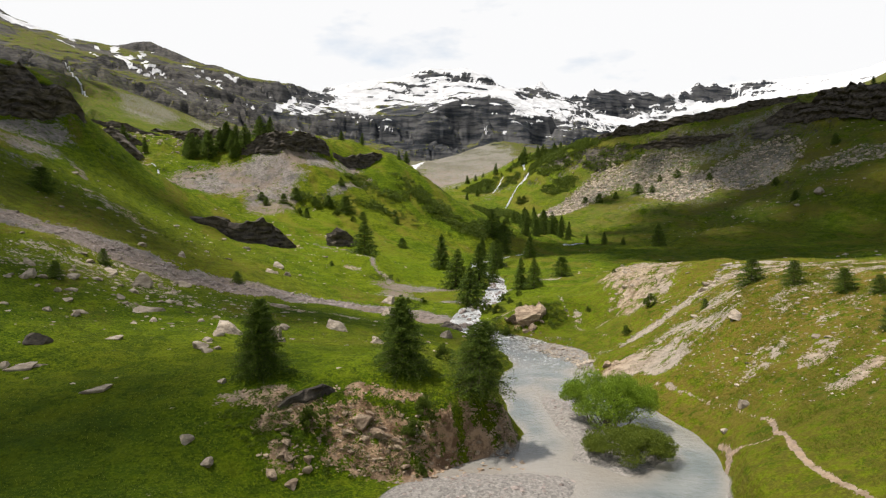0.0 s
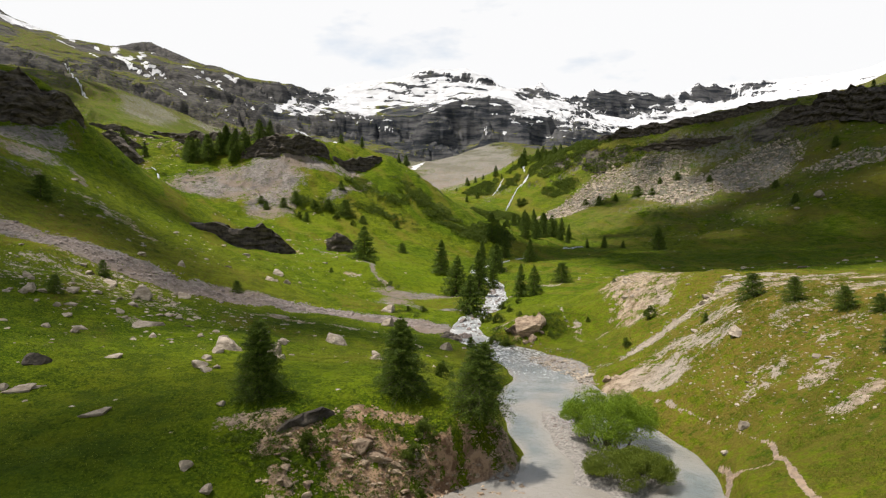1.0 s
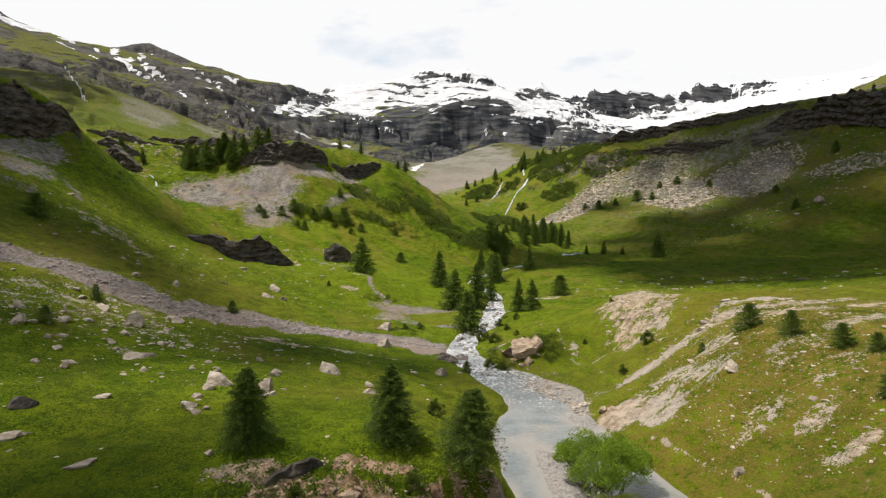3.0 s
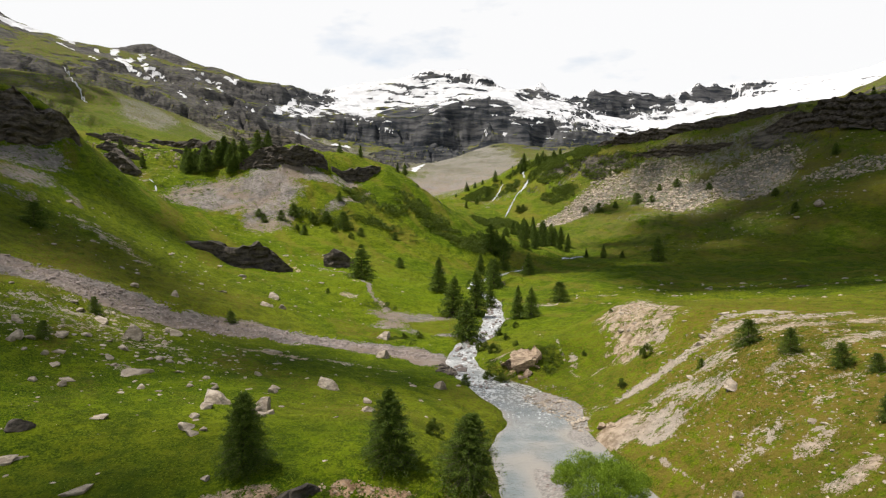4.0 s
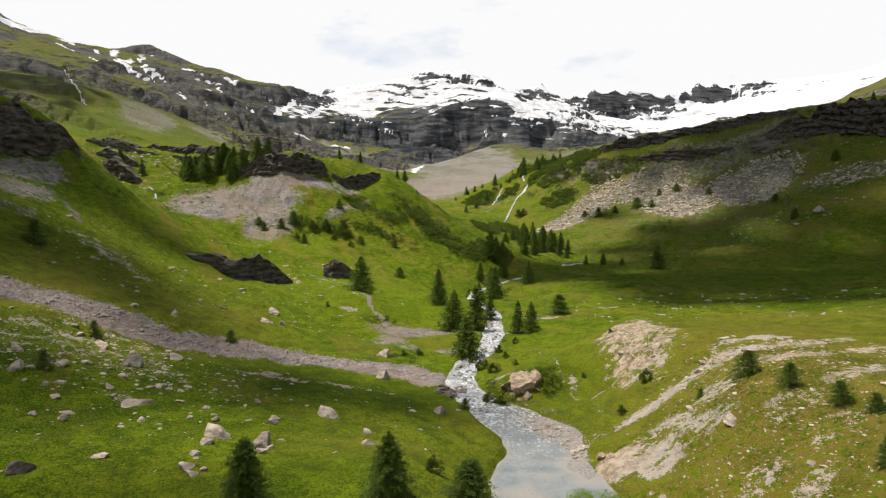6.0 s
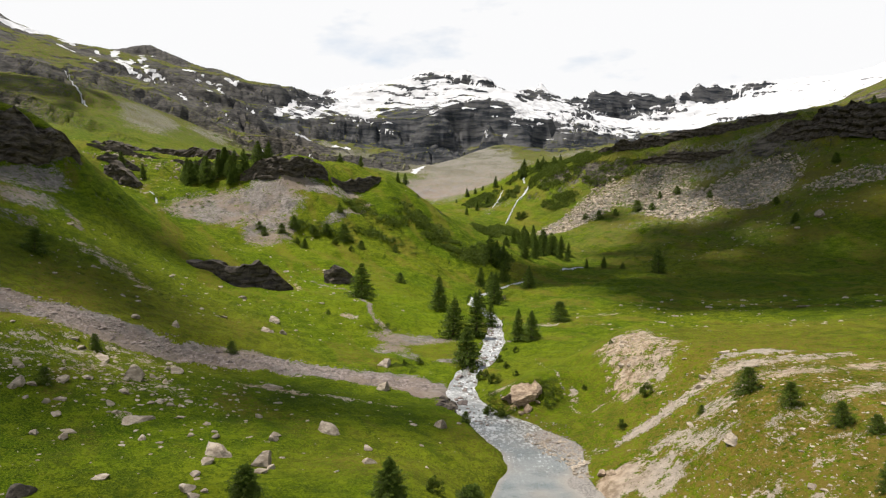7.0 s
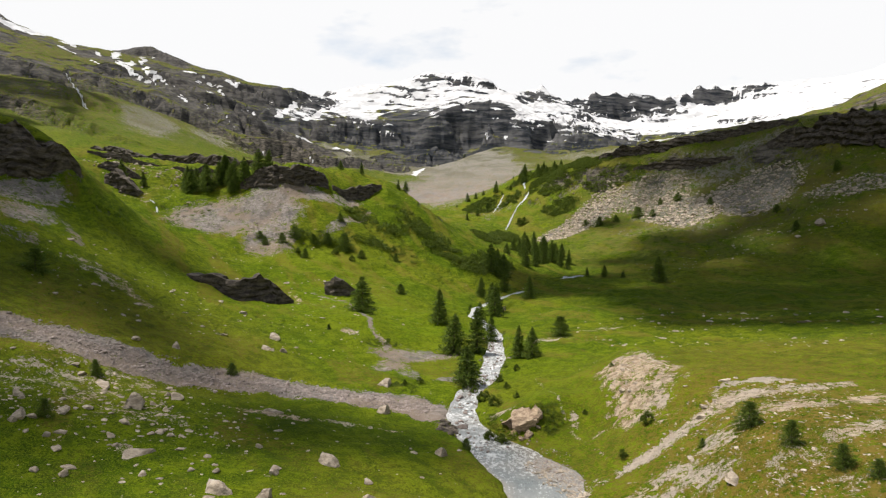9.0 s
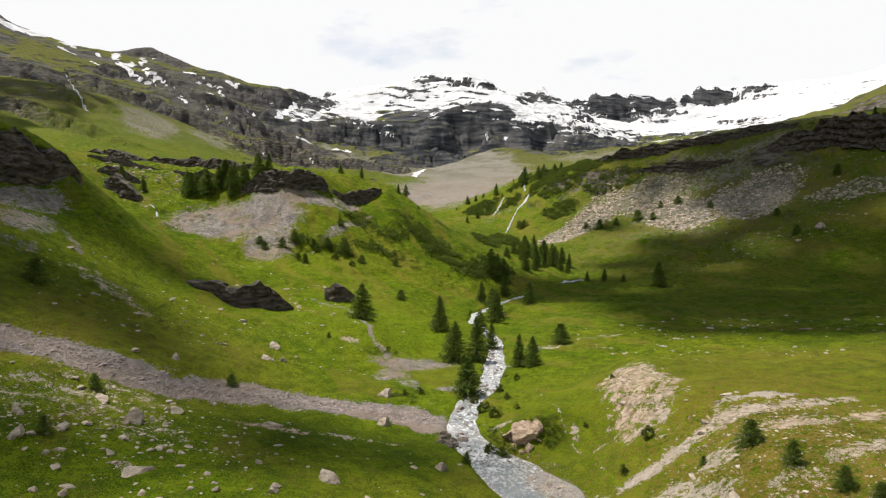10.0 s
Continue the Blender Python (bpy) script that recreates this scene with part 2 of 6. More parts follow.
NEAR_LINES = {}
NEAR_LINES["bluff_top"] = [(-21, 47, 5.0), (-13, 47.5, 5.9), (-6, 48, 5.6), (0, 48.5, 5.2), (4.2, 50.5, 3.6)]
NEAR_LINES["bluff_foot"] = [(-14, 41, 1.2), (-9, 42.5, .5), (-4, 43.4, .4), (1.5, 44.5, .4), (5.6, 48.6, .3)]
NEAR_LINES["bluff_side"] = [(5.6, 53, .5), (4.6, 59, .5), (4.6, 66, .5), (7, 76, .5), (7.2, 86, .6), (3.5, 97, .6), (-0.6, 108, .6), (-1, 118, .6)]
NEAR_LINES["bluff_back"] = [(-18, 54, 6.0), (-4, 54, 6.0), (1.6, 53, 5.2), (2.4, 60, 3.6), (0, 70, 3.2), (-1, 80, 2.6), (-1, 92, 1.5)]
NEAR_LINES["hollow"] = [(-40, 20, 3.5), (-27, 34, 2.4), (-18.4, 42, 3.4)]
NEAR_LINES["hollow_front"] = [(-14, 20, 0.6), (-16, 36, 1.6)]
NEAR_LINES["meadow_edge"] = [(-36, 52, 6.4), (-28, 48, 5.3)]
NEAR_LINES["meadow_high"] = [(-37, 55, 7.5), (-38, 76, 7.9), (-39, 100, 8.0)]
NEAR_LINES["meadow_mid"] = [(-24.5, 60, 6.5), (-15, 83, 4.3), (-12.5, 108, 2.0)]
NEAR_LINES["debris"] = [(-62, 84, 14.2), (-53, 97, 10.8), (-43, 112, 7.4), (-26, 119, 3.6), (-10, 121, 1.5), (-2, 119, 0.9)]
NEAR_LINES["hill_foot"] = [(-75, 85, 20), (-66, 104, 17.6), (-39.7, 121, 7.6), (-20, 134, 2.4), (-12, 137, 1.2)]
NEAR_LINES["hill_rise"] = [(-51, 81, 11.8), (-66, 101, 17.4), (-90, 141, 27.0), (-106, 168, 38.0), (-120, 186, 49.0)]
NEAR_LINES["hill_low"] = [(-60, 140, 13.0), (-79, 184, 20.8), (-61, 188, 12.5), (-47, 197, 10.6), (-22, 180, 9.0)]
NEAR_LINES["hill_far_left"] = [(-110, 100, 38), (-140, 140, 55), (-160, 175, 66)]
NEAR_LINES["hill_cliff_top"] = [(-165, 192, 76), (-140, 190, 68), (-126, 193, 65.5), (-117, 194, 60.5)]
NEAR_LINES["hill_cliff_foot"] = [(-150, 180, 60), (-129, 185, 52), (-118, 188, 48)]
NEAR_LINES["hill_crest"] = [(-113, 197, 50), (-96, 200, 33), (-80, 205, 22.2), (-63, 210, 14.6), (-48, 212, 10.6)]
NEAR_LINES["hill_back"] = [(-160, 250, 56), (-132, 262, 37), (-100, 262, 27), (-80, 262, 22.5)]
NEAR_LINES["scree_foot"] = [(-115, 284, 36), (-95, 275, 28), (-73, 268, 23.3), (-55, 266, 20)]
NEAR_LINES["scree_top"] = [(-129, 303, 45), (-115, 312, 49.5), (-95, 318, 52.5), (-80, 317, 53.5), (-64, 324, 52), (-50, 334, 47.5)]
NEAR_LINES["knob_cliff_top"] = [(-135, 322, 53), (-112, 324, 56.5), (-92, 326, 61), (-76, 328, 64), (-66, 333, 61.5), (-58, 340, 58)]
NEAR_LINES["terrace"] = [(-120, 360, 66), (-82, 385, 69), (-61, 375, 68.5), (-44, 376, 65), (-28, 378, 58)]
NEAR_LINES["knob_crest"] = [(-44, 343, 51), (-32, 348, 55.5), (-19, 346, 46.5), (-8, 344, 37), (6, 340, 28), (19, 332, 20), (32, 322, 11)]
NEAR_LINES["knob_side"] = [(-25, 310, 27), (-3, 297, 14.5), (16, 300, 9)]
NEAR_LINES["knob_foot"] = [(-52, 255, 18), (-28, 258, 14.5), (-2, 262, 9), (12, 282, 6.5)]
NEAR_LINES["mid_meadow"] = [(-36, 220, 11.5), (-22, 200, 8.8), (-5, 215, 5), (0, 235, 5.2)]
NEAR_LINES["fan"] = [(-16, 152, 1.9), (-10, 166, 1.9), (-3, 178, 2.0), (7, 176, 1.7), (5, 152, 1.4)]
NEAR_LINES["bank_right"] = [(15.5, 36, .6), (18.8, 44.5, .7), (21.6, 50, .8), (22.4, 57, .9), (20.8, 62, .8), (19.6, 72, .7), (19.2, 80, .7), (20.6, 89, .7),
                   (16.5, 97, .7), (11.6, 104, .8), (8.6, 112, .9), (9.5, 125, .9), (13.5, 142, 1.1), (17.5, 165, 1.6), (20, 196, 2.2)]
NEAR_LINES["path_side"] = [(19.5, 38.5, 2.6), (23.4, 42.6, 4.0), (24.5, 48, 3.4), (25.0, 55, 3.2), (22.2, 63.5, 2.6)]
NEAR_LINES["right_hill"] = [(34, 32, 9), (38, 47, 10), (38, 60, 11.0), (37.6, 67, 11.8), (34.5, 71, 10.9), (30.8, 67, 8.5)]
NEAR_LINES["right_flank"] = [(27, 50, 5.0), (27, 60, 5.4), (25, 72, 4.0), (24.5, 86, 2.6), (24.0, 103, 1.5)]
NEAR_LINES["hump"] = [(26, 113, 5.0), (30.5, 108.5, 8.8), (34, 119, 10.2), (39, 131, 10.6), (47, 130, 9.6)]
NEAR_LINES["right_crest"] = [(36, 104, 11.4), (42, 94, 12.2), (52, 91, 12.8), (70, 95, 13.0), (100, 105, 13.5)]
NEAR_LINES["right_shelf"] = [(42, 80, 12.6), (55, 70, 14), (70, 60, 17), (90, 50, 22)]
NEAR_LINES["right_behind"] = [(45, 114, 10.2), (71, 114, 11.2), (100, 130, 11)]
NEAR_LINES["hump_back"] = [(26, 130, 3.6), (33, 143, 4.0), (46, 146, 6.0), (70, 142, 8.4)]
NEAR_LINES["knoll"] = [(12, 106.5, 4.0), (16, 107, 5.2), (20, 111, 5.2), (20, 125, 3.6), (17, 138, 1.8)]
NEAR_LINES["knoll_foot"] = [(12.4, 101.5, .8), (17, 101.5, 1.0), (21, 104, 1.3)]
NEAR_LINES["flat"] = [(22, 160, 1.9), (40, 152, 4.2), (60, 170, 5), (95, 176, 7.2), (140, 190, 10)]
NEAR_LINES["flat_far"] = [(25, 215, 2.8), (60, 240, 5.4), (90, 300, 6.8), (110, 322, 6.8), (140, 270, 9)]
NEAR_LINES["slope_foot"] = [(85, 347, 9), (122, 332, 9.5), (165, 326, 13), (210, 302, 16), (270, 270, 22)]
NEAR_LINES["slope_mid"] = [(80, 470, 26), (99, 490, 33), (124, 443, 33), (150, 412, 31), (180, 398, 27.5), (206, 348, 36), (231, 344, 45), (290, 320, 60)]
NEAR_LINES["cliff_foot"] = [(105, 540, 66), (135, 518, 66), (168, 498, 69), (213, 468, 73), (257, 408, 79), (310, 370, 88)]
NEAR_LINES["cliff_top"] = [(100, 556, 79), (137, 530, 83), (172, 514, 92), (219, 486, 95), (264, 424, 97), (320, 385, 110)]
NEAR_LINES["falls"] = [(57, 548, 45), (70, 575, 61)]
NEAR_LINES["ravine"] = [(80, 365, 9), (72, 400, 13), (62, 440, 19), (55, 500, 31)]
NEAR_LINES["gully"] = [(12, 378, 27), (20, 420, 28), (28, 480, 31), (22, 560, 42)]
NEAR_LINES["gully_left"] = [(-20, 420, 46), (-15, 520, 44), (-20, 640, 52)]
NEAR_LINES["skyline_right"] = [(10, 625, 54), (48, 620, 71), (84, 618, 88), (118, 612, 91), (150, 640, 98), (229, 740, 118), (360, 780, 146), (415, 650, 140), (430, 560, 134)]
NEAR_LINES["right_brow"] = [(166, 590, 102), (215, 580, 112), (258, 560, 122), (286, 520, 124), (307, 480, 120.5), (322, 460, 122)]
FAR_LINES = {}
FAR_LINES["left_wall_foot"] = [(-560, 600, 112), (-420, 700, 138), (-390, 800, 146), (-380, 950, 165), (-400, 1250, 190), (-355, 1500, 202), (-280, 1700, 206), (-150, 1800, 202)]
FAR_LINES["left_bench"] = [(-330, 500, 90), (-240, 480, 82), (-165, 440, 74), (-140, 520, 84)]
FAR_LINES["left_wall_mid"] = [(-715, 800, 218), (-590, 900, 242), (-525, 980, 238), (-560, 1250, 258), (-490, 1500, 278), (-410, 1800, 282), (-260, 2000, 300), (-75, 1850, 215)]
FAR_LINES["left_wall_high"] = [(-950, 1200, 402), (-850, 1300, 400), (-670, 1150, 314), (-760, 1600, 402), (-700, 1800, 410), (-600, 2000, 428), (-480, 2200, 442)]
FAR_LINES["left_crest"] = [(-1430, 1700, 690), (-1330, 1900, 668), (-1150, 1800, 545), (-1075, 1900, 562), (-1095, 2100, 592), (-1050, 2300, 676), (-930, 2300, 610),
                   (-760, 2400, 574), (-580, 2450, 556), (-500, 2500, 542)]
FAR_LINES["back_cliff_foot"] = [(-340, 2050, 310), (-250, 2100, 315), (-80, 2000, 248), (30, 2100, 268), (165, 2150, 322), (335, 2250, 335), (535, 2350, 350), (700, 2500, 365)]
FAR_LINES["back_cliff_top"] = [(-470, 2340, 455), (-220, 2360, 436), (30, 2350, 480), (205, 2400, 495), (480, 2500, 450), (630, 2560, 420)]
FAR_LINES["back_snow"] = [(-400, 2620, 545), (-150, 2600, 530), (60, 2600, 560), (250, 2650, 570)]
FAR_LINES["back_crest"] = [(-530, 2900, 664), (-375, 2900, 665), (-215, 2850, 674), (-85, 2800, 722), (15, 2800, 702), (90, 2800, 716), (190, 2800, 676), (270, 2850, 622),
                   (405, 3100, 692), (490, 3200, 752)]
FAR_LINES["right_range"] = [(590, 3330, 712), (830, 3500, 780), (1080, 3600, 790), (1310, 3700, 798), (1660, 3900, 908), (2040, 4100, 925), (2310, 4200, 920), (2640, 4300, 940), (3010, 4300, 1170)]
FAR_LINES["right_range_foot"] = [(560, 3240, 590), (665, 3390, 610), (820, 3420, 615), (1010, 3480, 628), (1160, 3550, 650), (1400, 3720, 720), (1700, 3850, 770)]
FAR_LINES["right_basin"] = [(670, 2750, 450), (800, 2800, 438), (1120, 3000, 508), (1440, 3100, 552), (1760, 3200, 612), (2240, 3200, 728)]
FAR_LINES["cone"] = [(165, 2180, 318), (105, 2100, 284), (230, 2200, 325), (0, 1500, 120), (-70, 1340, 106), (75, 1300, 108), (170, 1300, 130)]
FAR_LINES["valley_head"] = [(15, 760, 60), (10, 950, 72), (-20, 1150, 90)]
FAR_LINES["right_back"] = [(800, 1080, 298), (700, 1040, 246), (632, 1040, 210), (540, 900, 160)]
FAR_LINES["right_mid"] = [(900, 1600, 296), (520, 1500, 200)]
FAR_LINES["right_upper"] = [(1300, 2200, 430), (1000, 2000, 330)]
FAR_LINES["behind"] = [(-700, -100, 230), (-400, 200, 190), (-260, -100, 60), (-60, -300, 4), (60, -300, 4), (300, -100, 60), (500, 250, 150), (800, -100, 260)]
FAR_LINES["down_valley"] = [(-60, -800, -10), (0, -1800, -30), (100, -3000, -60)]
FAR_LINES["left_down"] = [(-1500, -2600, 600), (-1300, -1500, 560), (-1200, -600, 520), (-1400, 300, 620), (-1450, 1000, 640)]
FAR_LINES["right_down"] = [(1500, -2600, 600), (1400, -1500, 560), (1300, -600, 500), (1500, 400, 560), (1700, 1300, 560)]
FAR_LINES["left_outer"] = [(-3000, -3000, 900), (-3200, 0, 1000), (-3000, 2600, 950)]
FAR_LINES["right_outer"] = [(3200, -3000, 900), (3400, 0, 950), (3400, 2400, 1000)]
FAR_LINES["back_outer"] = [(-2000, 4200, 700), (0, 4600, 500), (1500, 4800, 600)]
FAR_LINES["left_lee"] = [(-1800, 2200, 560), (-1350, 2600, 520), (-900, 2750, 470), (-660, 2850, 460)]
FAR_LINES["back_lee"] = [(-480, 3200, 520), (-100, 3120, 560), (180, 3100, 560), (330, 3020, 550), (430, 3450, 560)]
FAR_LINES["range_lee"] = [(620, 3640, 560), (900, 3850, 600), (1200, 3950, 640), (1700, 4250, 740), (2250, 4550, 820), (2800, 4650, 880)]


# rock walls of the mountains: the width of slope that each one breaks, and its line of (x, y, drop)
FAR_CLIFFS = {}
FAR_CLIFFS["left_band"] = (73, [(-570, 800, 19), (-536, 812, 23), (-497, 800, 22), (-465, 788, 23), (-427, 771, 17), (-391, 753, 11), (-371, 763, 6)])
FAR_CLIFFS["falls_band"] = (147, [(-695, 1002, 22), (-639, 997, 27), (-603, 1009, 34), (-604, 1074, 33), (-599, 1137, 39), (-594, 1198, 31)])
FAR_CLIFFS["falls_foot"] = (46, [(-545, 892, 9), (-512, 896, 17), (-491, 901, 18), (-482, 922, 11)])
FAR_CLIFFS["left_main"] = (152, [(-626, 1285, 20), (-585, 1295, 43), (-541, 1284, 45), (-498, 1275, 44), (-457, 1288, 37), (-431, 1329, 20)])
FAR_CLIFFS["left_snowy"] = (166, [(-753, 1407, 17), (-769, 1565, 34), (-784, 1721, 41), (-752, 1789, 45), (-689, 1729, 27)])
FAR_CLIFFS["left_peak"] = (101, [(-1080, 2126, 17), (-1024, 2208, 35), (-936, 2183, 30), (-855, 2125, 20)])
FAR_CLIFFS["left_upper"] = (172, [(-631, 1566, 24), (-614, 1711, 45), (-577, 1806, 51), (-517, 1850, 34)])
FAR_CLIFFS["buttress"] = (235, [(-499, 1480, 28), (-456, 1533, 63), (-430, 1641, 55), (-388, 1649, 30)])
FAR_CLIFFS["buttress_low"] = (230, [(-356, 1114, 10), (-366, 1306, 36), (-353, 1420, 52), (-318, 1491, 27)])
FAR_CLIFFS["dark_crest"] = (199, [(-789, 2003, 15), (-709, 2027, 27), (-638, 2030, 57), (-589, 2180, 73), (-533, 2358, 65), (-457, 2400, 31)])
FAR_CLIFFS["dark_wall"] = (199, [(-465, 1840, 51), (-416, 1913, 77), (-346, 2107, 91), (-265, 2210, 87), (-223, 2186, 59)])
FAR_CLIFFS["low_wall"] = (137, [(-313, 1528, 19), (-258, 1659, 30), (-193, 1732, 31), (-118, 1761, 25)])
FAR_CLIFFS["back_wall"] = (297, [(-272, 2111, 57), (-181, 2150, 96), (-85, 2132, 145), (9, 2168, 155), (109, 2236, 128), (213, 2285, 94), (312, 2270, 90), (447, 2343, 94), (605, 2482, 78), (803, 2701, 45)])
FAR_CLIFFS["cone_west"] = (154, [(-156, 1846, 33), (-90, 1846, 46), (-26, 1943, 59), (46, 2099, 56), (100, 2129, 27)])
FAR_CLIFFS["dome_strip"] = (42, [(-220, 2611, 12), (-100, 2492, 20), (31, 2338, 21), (159, 2402, 13)])
FAR_CLIFFS["summit"] = (34, [(-148, 2785, 12), (-86, 2756, 25), (-12, 2733, 22), (36, 2713, 12)])
FAR_CLIFFS["summit_east"] = (64, [(36, 2693, 24), (96, 2719, 44), (155, 2702, 34), (206, 2747, 44), (259, 2715, 24)])
FAR_CLIFFS["field_strip"] = (36, [(-447, 2462, 9), (-396, 2627, 14), (-334, 2600, 9)])
FAR_CLIFFS["horn"] = (152, [(328, 2651, 19), (436, 2983, 48), (469, 2833, 26)])
FAR_CLIFFS["range_wall"] = (125, [(576, 2939, 49), (793, 3402, 107), (925, 3435, 122), (1087, 3516, 133), (1214, 3564, 116), (1314, 3619, 63)])
FAR_CLIFFS["range_foot"] = (145, [(472, 2477, 23), (605, 2788, 46), (703, 2907, 27)])
FAR_CLIFFS["range_east"] = (152, [(1355, 3751, 18), (1579, 3808, 37), (1775, 3867, 61), (1939, 3851, 46), (2031, 3766, 19)])
FAR_CLIFFS["east_strip"] = (70, [(1677, 3826, 22), (1796, 3794, 34), (1903, 3677, 26), (1999, 3687, 19)])
FAR_CLIFFS["east_foot"] = (153, [(1151, 2917, 14), (1329, 2969, 35), (1352, 2701, 32), (1417, 2601, 21)])


def resample(line, step):
    """Points along a line of (x, y, z), no farther apart than step."""
    out = [line[0]]
    for a, b in zip(line, line[1:]):
        n = max(1, int(math.ceil(math.dist(a[:2], b[:2]) / step)))
        out += [tuple(a[k] + (b[k] - a[k]) * i / n for k in range(3)) for i in range(1, n + 1)]
    return out


def hash2(ix, iy, seed):
    h = (ix.astype(np.int64) * 374761393 + iy.astype(np.int64) * 668265263 + seed * 974711) & 0x7FFFFFFF
    h = ((h ^ (h >> 13)) * 1274126177) & 0x7FFFFFFF
    return ((h ^ (h >> 16)) & 0xFFFF) / 65535.0


def vnoise(x, y, seed=0):
    """Smooth lattice noise, -1 to 1."""
    ix, iy = np.floor(x), np.floor(y)
    fx, fy = x - ix, y - iy
    fx, fy = fx * fx * fx * (fx * (fx * 6 - 15) + 10), fy * fy * fy * (fy * (fy * 6 - 15) + 10)
    a, b = hash2(ix, iy, seed), hash2(ix + 1, iy, seed)
    c, d = hash2(ix, iy + 1, seed), hash2(ix + 1, iy + 1, seed)
    return 2 * ((a + (b - a) * fx) + ((c + (d - c) * fx) - (a + (b - a) * fx)) * fy) - 1


def fbm(x, y, scale, octaves=4, seed=0, gain=0.5):
    v, amp, f = 0.0, 1.0, 1.0 / scale
    for k in range(octaves):
        v = v + amp * vnoise(x * f + 17.3 * k, y * f - 9.1 * k, seed + k)
        amp, f = amp * gain, f * 2.03
    return v


def smooth(a, b, v):
    s = np.clip((v - a) / (b - a), 0, 1)
    return s * s * (3 - 2 * s)


def line_distance(x, y, line):
    """Distance in plan to a line, and the line's third value there."""
    best, val = np.full(np.shape(x), 1e9), np.zeros(np.shape(x))
    for (ax, ay, aw), (bx, by, bw) in zip(line, line[1:]):
        dx, dy = bx - ax, by - ay
        s = np.clip(((x - ax) * dx + (y - ay) * dy) / (dx * dx + dy * dy), 0, 1)
        d = np.hypot(x - ax - s * dx, y - ay - s * dy)
        near = d < best
        best, val = np.where(near, d, best), np.where(near, aw + (bw - aw) * s, val)
    return best, val


def fit_surface():
    pts = [p for l in NEAR_LINES.values() for p in resample(l, 9 if l[0][1] < 150 else 14)]
    pts += [(x, y, float(np.interp(y, WATER_Y, WATER_Z)) + 0.3) for x, y, w in RIVER]
    pts += [p for l in FAR_LINES.values() for p in resample(l, 160)]
    pts = np.array(pts, float)
    c = np.full(len(pts), 1.6)
    loose = np.clip(0.01 * np.hypot(pts[:, 0], pts[:, 1]), 0.3, 8)
    r = np.sqrt((pts[:, None, 0] - pts[None, :, 0]) ** 2 + (pts[:, None, 1] - pts[None, :, 1]) ** 2 + c[None, :] ** 2)
    n = len(pts)
    a = np.zeros((n + 1, n + 1))
    a[:n, :n], a[:n, n], a[n, :n] = r - np.diag(loose), 1, 1
    w = np.linalg.solve(a, np.append(pts[:, 2], 0))
    return pts, c, w


CTRL, CTRL_SOFT, CTRL_W = fit_surface()


def base_height(x, y):
    x, y = np.asarray(x, float), np.asarray(y, float)
    out = np.empty(x.size)
    fx, fy = x.ravel(), y.ravel()
    for i in range(0, x.size, 20000):
        sx, sy = fx[i:i + 20000, None], fy[i:i + 20000, None]
        r = np.sqrt((sx - CTRL[:, 0]) ** 2 + (sy - CTRL[:, 1]) ** 2 + CTRL_SOFT ** 2)
        out[i:i + 20000] = r @ CTRL_W[:-1] + CTRL_W[-1]
    return out.reshape(x.shape)


def blob(x, y, cx, cy, rx, ry, turn=0.0):
    c, s = math.cos(math.radians(turn)), math.sin(math.radians(turn))
    dx, dy = x - cx, y - cy
    return np.exp(-(((dx * c + dy * s) / rx) ** 2 + ((-dx * s + dy * c) / ry) ** 2))


def terrace(x, y, z, run, line, seed, bare):
    """Breaks the slope along a line of (x, y, drop) into a bench above, a rock wall and a bench below; changes z and the bare rock in place."""
    xs, ys, drops = zip(*line)
    big = max(drops)
    near = (x > min(xs) - run) & (x < max(xs) + run) & (y > min(ys) - run) & (y < max(ys) + run)
    if not near.any():
        return
    px, py = x[near], y[near]
    best, side, drop = np.full(px.shape, 1e9), np.zeros(px.shape), np.zeros(px.shape)
    n = len(line) - 1
    for k, ((ax, ay, ah), (bx, by, bh)) in enumerate(zip(line, line[1:])):
        dx, dy = bx - ax, by - ay
        raw = ((px - ax) * dx + (py - ay) * dy) / (dx * dx + dy * dy)
        t = np.clip(raw, 0, 1)
        d = np.hypot(px - ax - t * dx, py - ay - t * dy)
        hit = d < best
        past = np.abs(raw - t) * math.hypot(dx, dy)            # the wall dies away past its ends
        fade = (1 - smooth(0, 0.6 * run, past)) if k in (0, n - 1) else 1.0
        best = np.where(hit, d, best)
        side = np.where(hit, np.where((py - ay) * dx - (px - ax) * dy > 0, d, -d), side)
        drop = np.where(hit, (ah + (bh - ah) * t) * fade, drop)
    calm = min(1.0, (48 if min(ys) > 2900 else 115) / big)
    fine = min(0.45 * big, 42)
    wall = side + calm * big * 0.42 * fbm(px, py, 1.4 * big, 3, 200 + seed) + 0.5 * fine * fbm(px, py, fine, 4, 240 + seed, 0.65)
    wall = wall - 0.6 * calm * big * smooth(0.80, 0.98, 1 - np.abs(fbm(px, py, 1.6 * big, 2, 280 + seed)))      # gullies cut into it
    wall = wall * (1 - smooth(0.30, 0.5, np.abs(side) / run)) + side * smooth(0.30, 0.5, np.abs(side) / run)
    step = 0.0
    for at, share in ((-0.62, 0.14), (-0.34, 0.22), (-0.02, 0.26), (0.30, 0.22), (0.60, 0.16)):
        at = at * (1 + 0.5 * fbm(px, py, 2.2 * big, 2, 320 + seed))
        step = step + share * smooth((at - 0.08) * big, (at + 0.08) * big, wall)
    ramp = np.clip(side / run + 0.5, 0, 1)
    z[near] += drop * (step - ramp)
    bare[near] = np.maximum(bare[near], (1 - smooth(0.55, 0.85, np.abs(wall) / big)) * smooth(0.12, 0.45, drop / big))


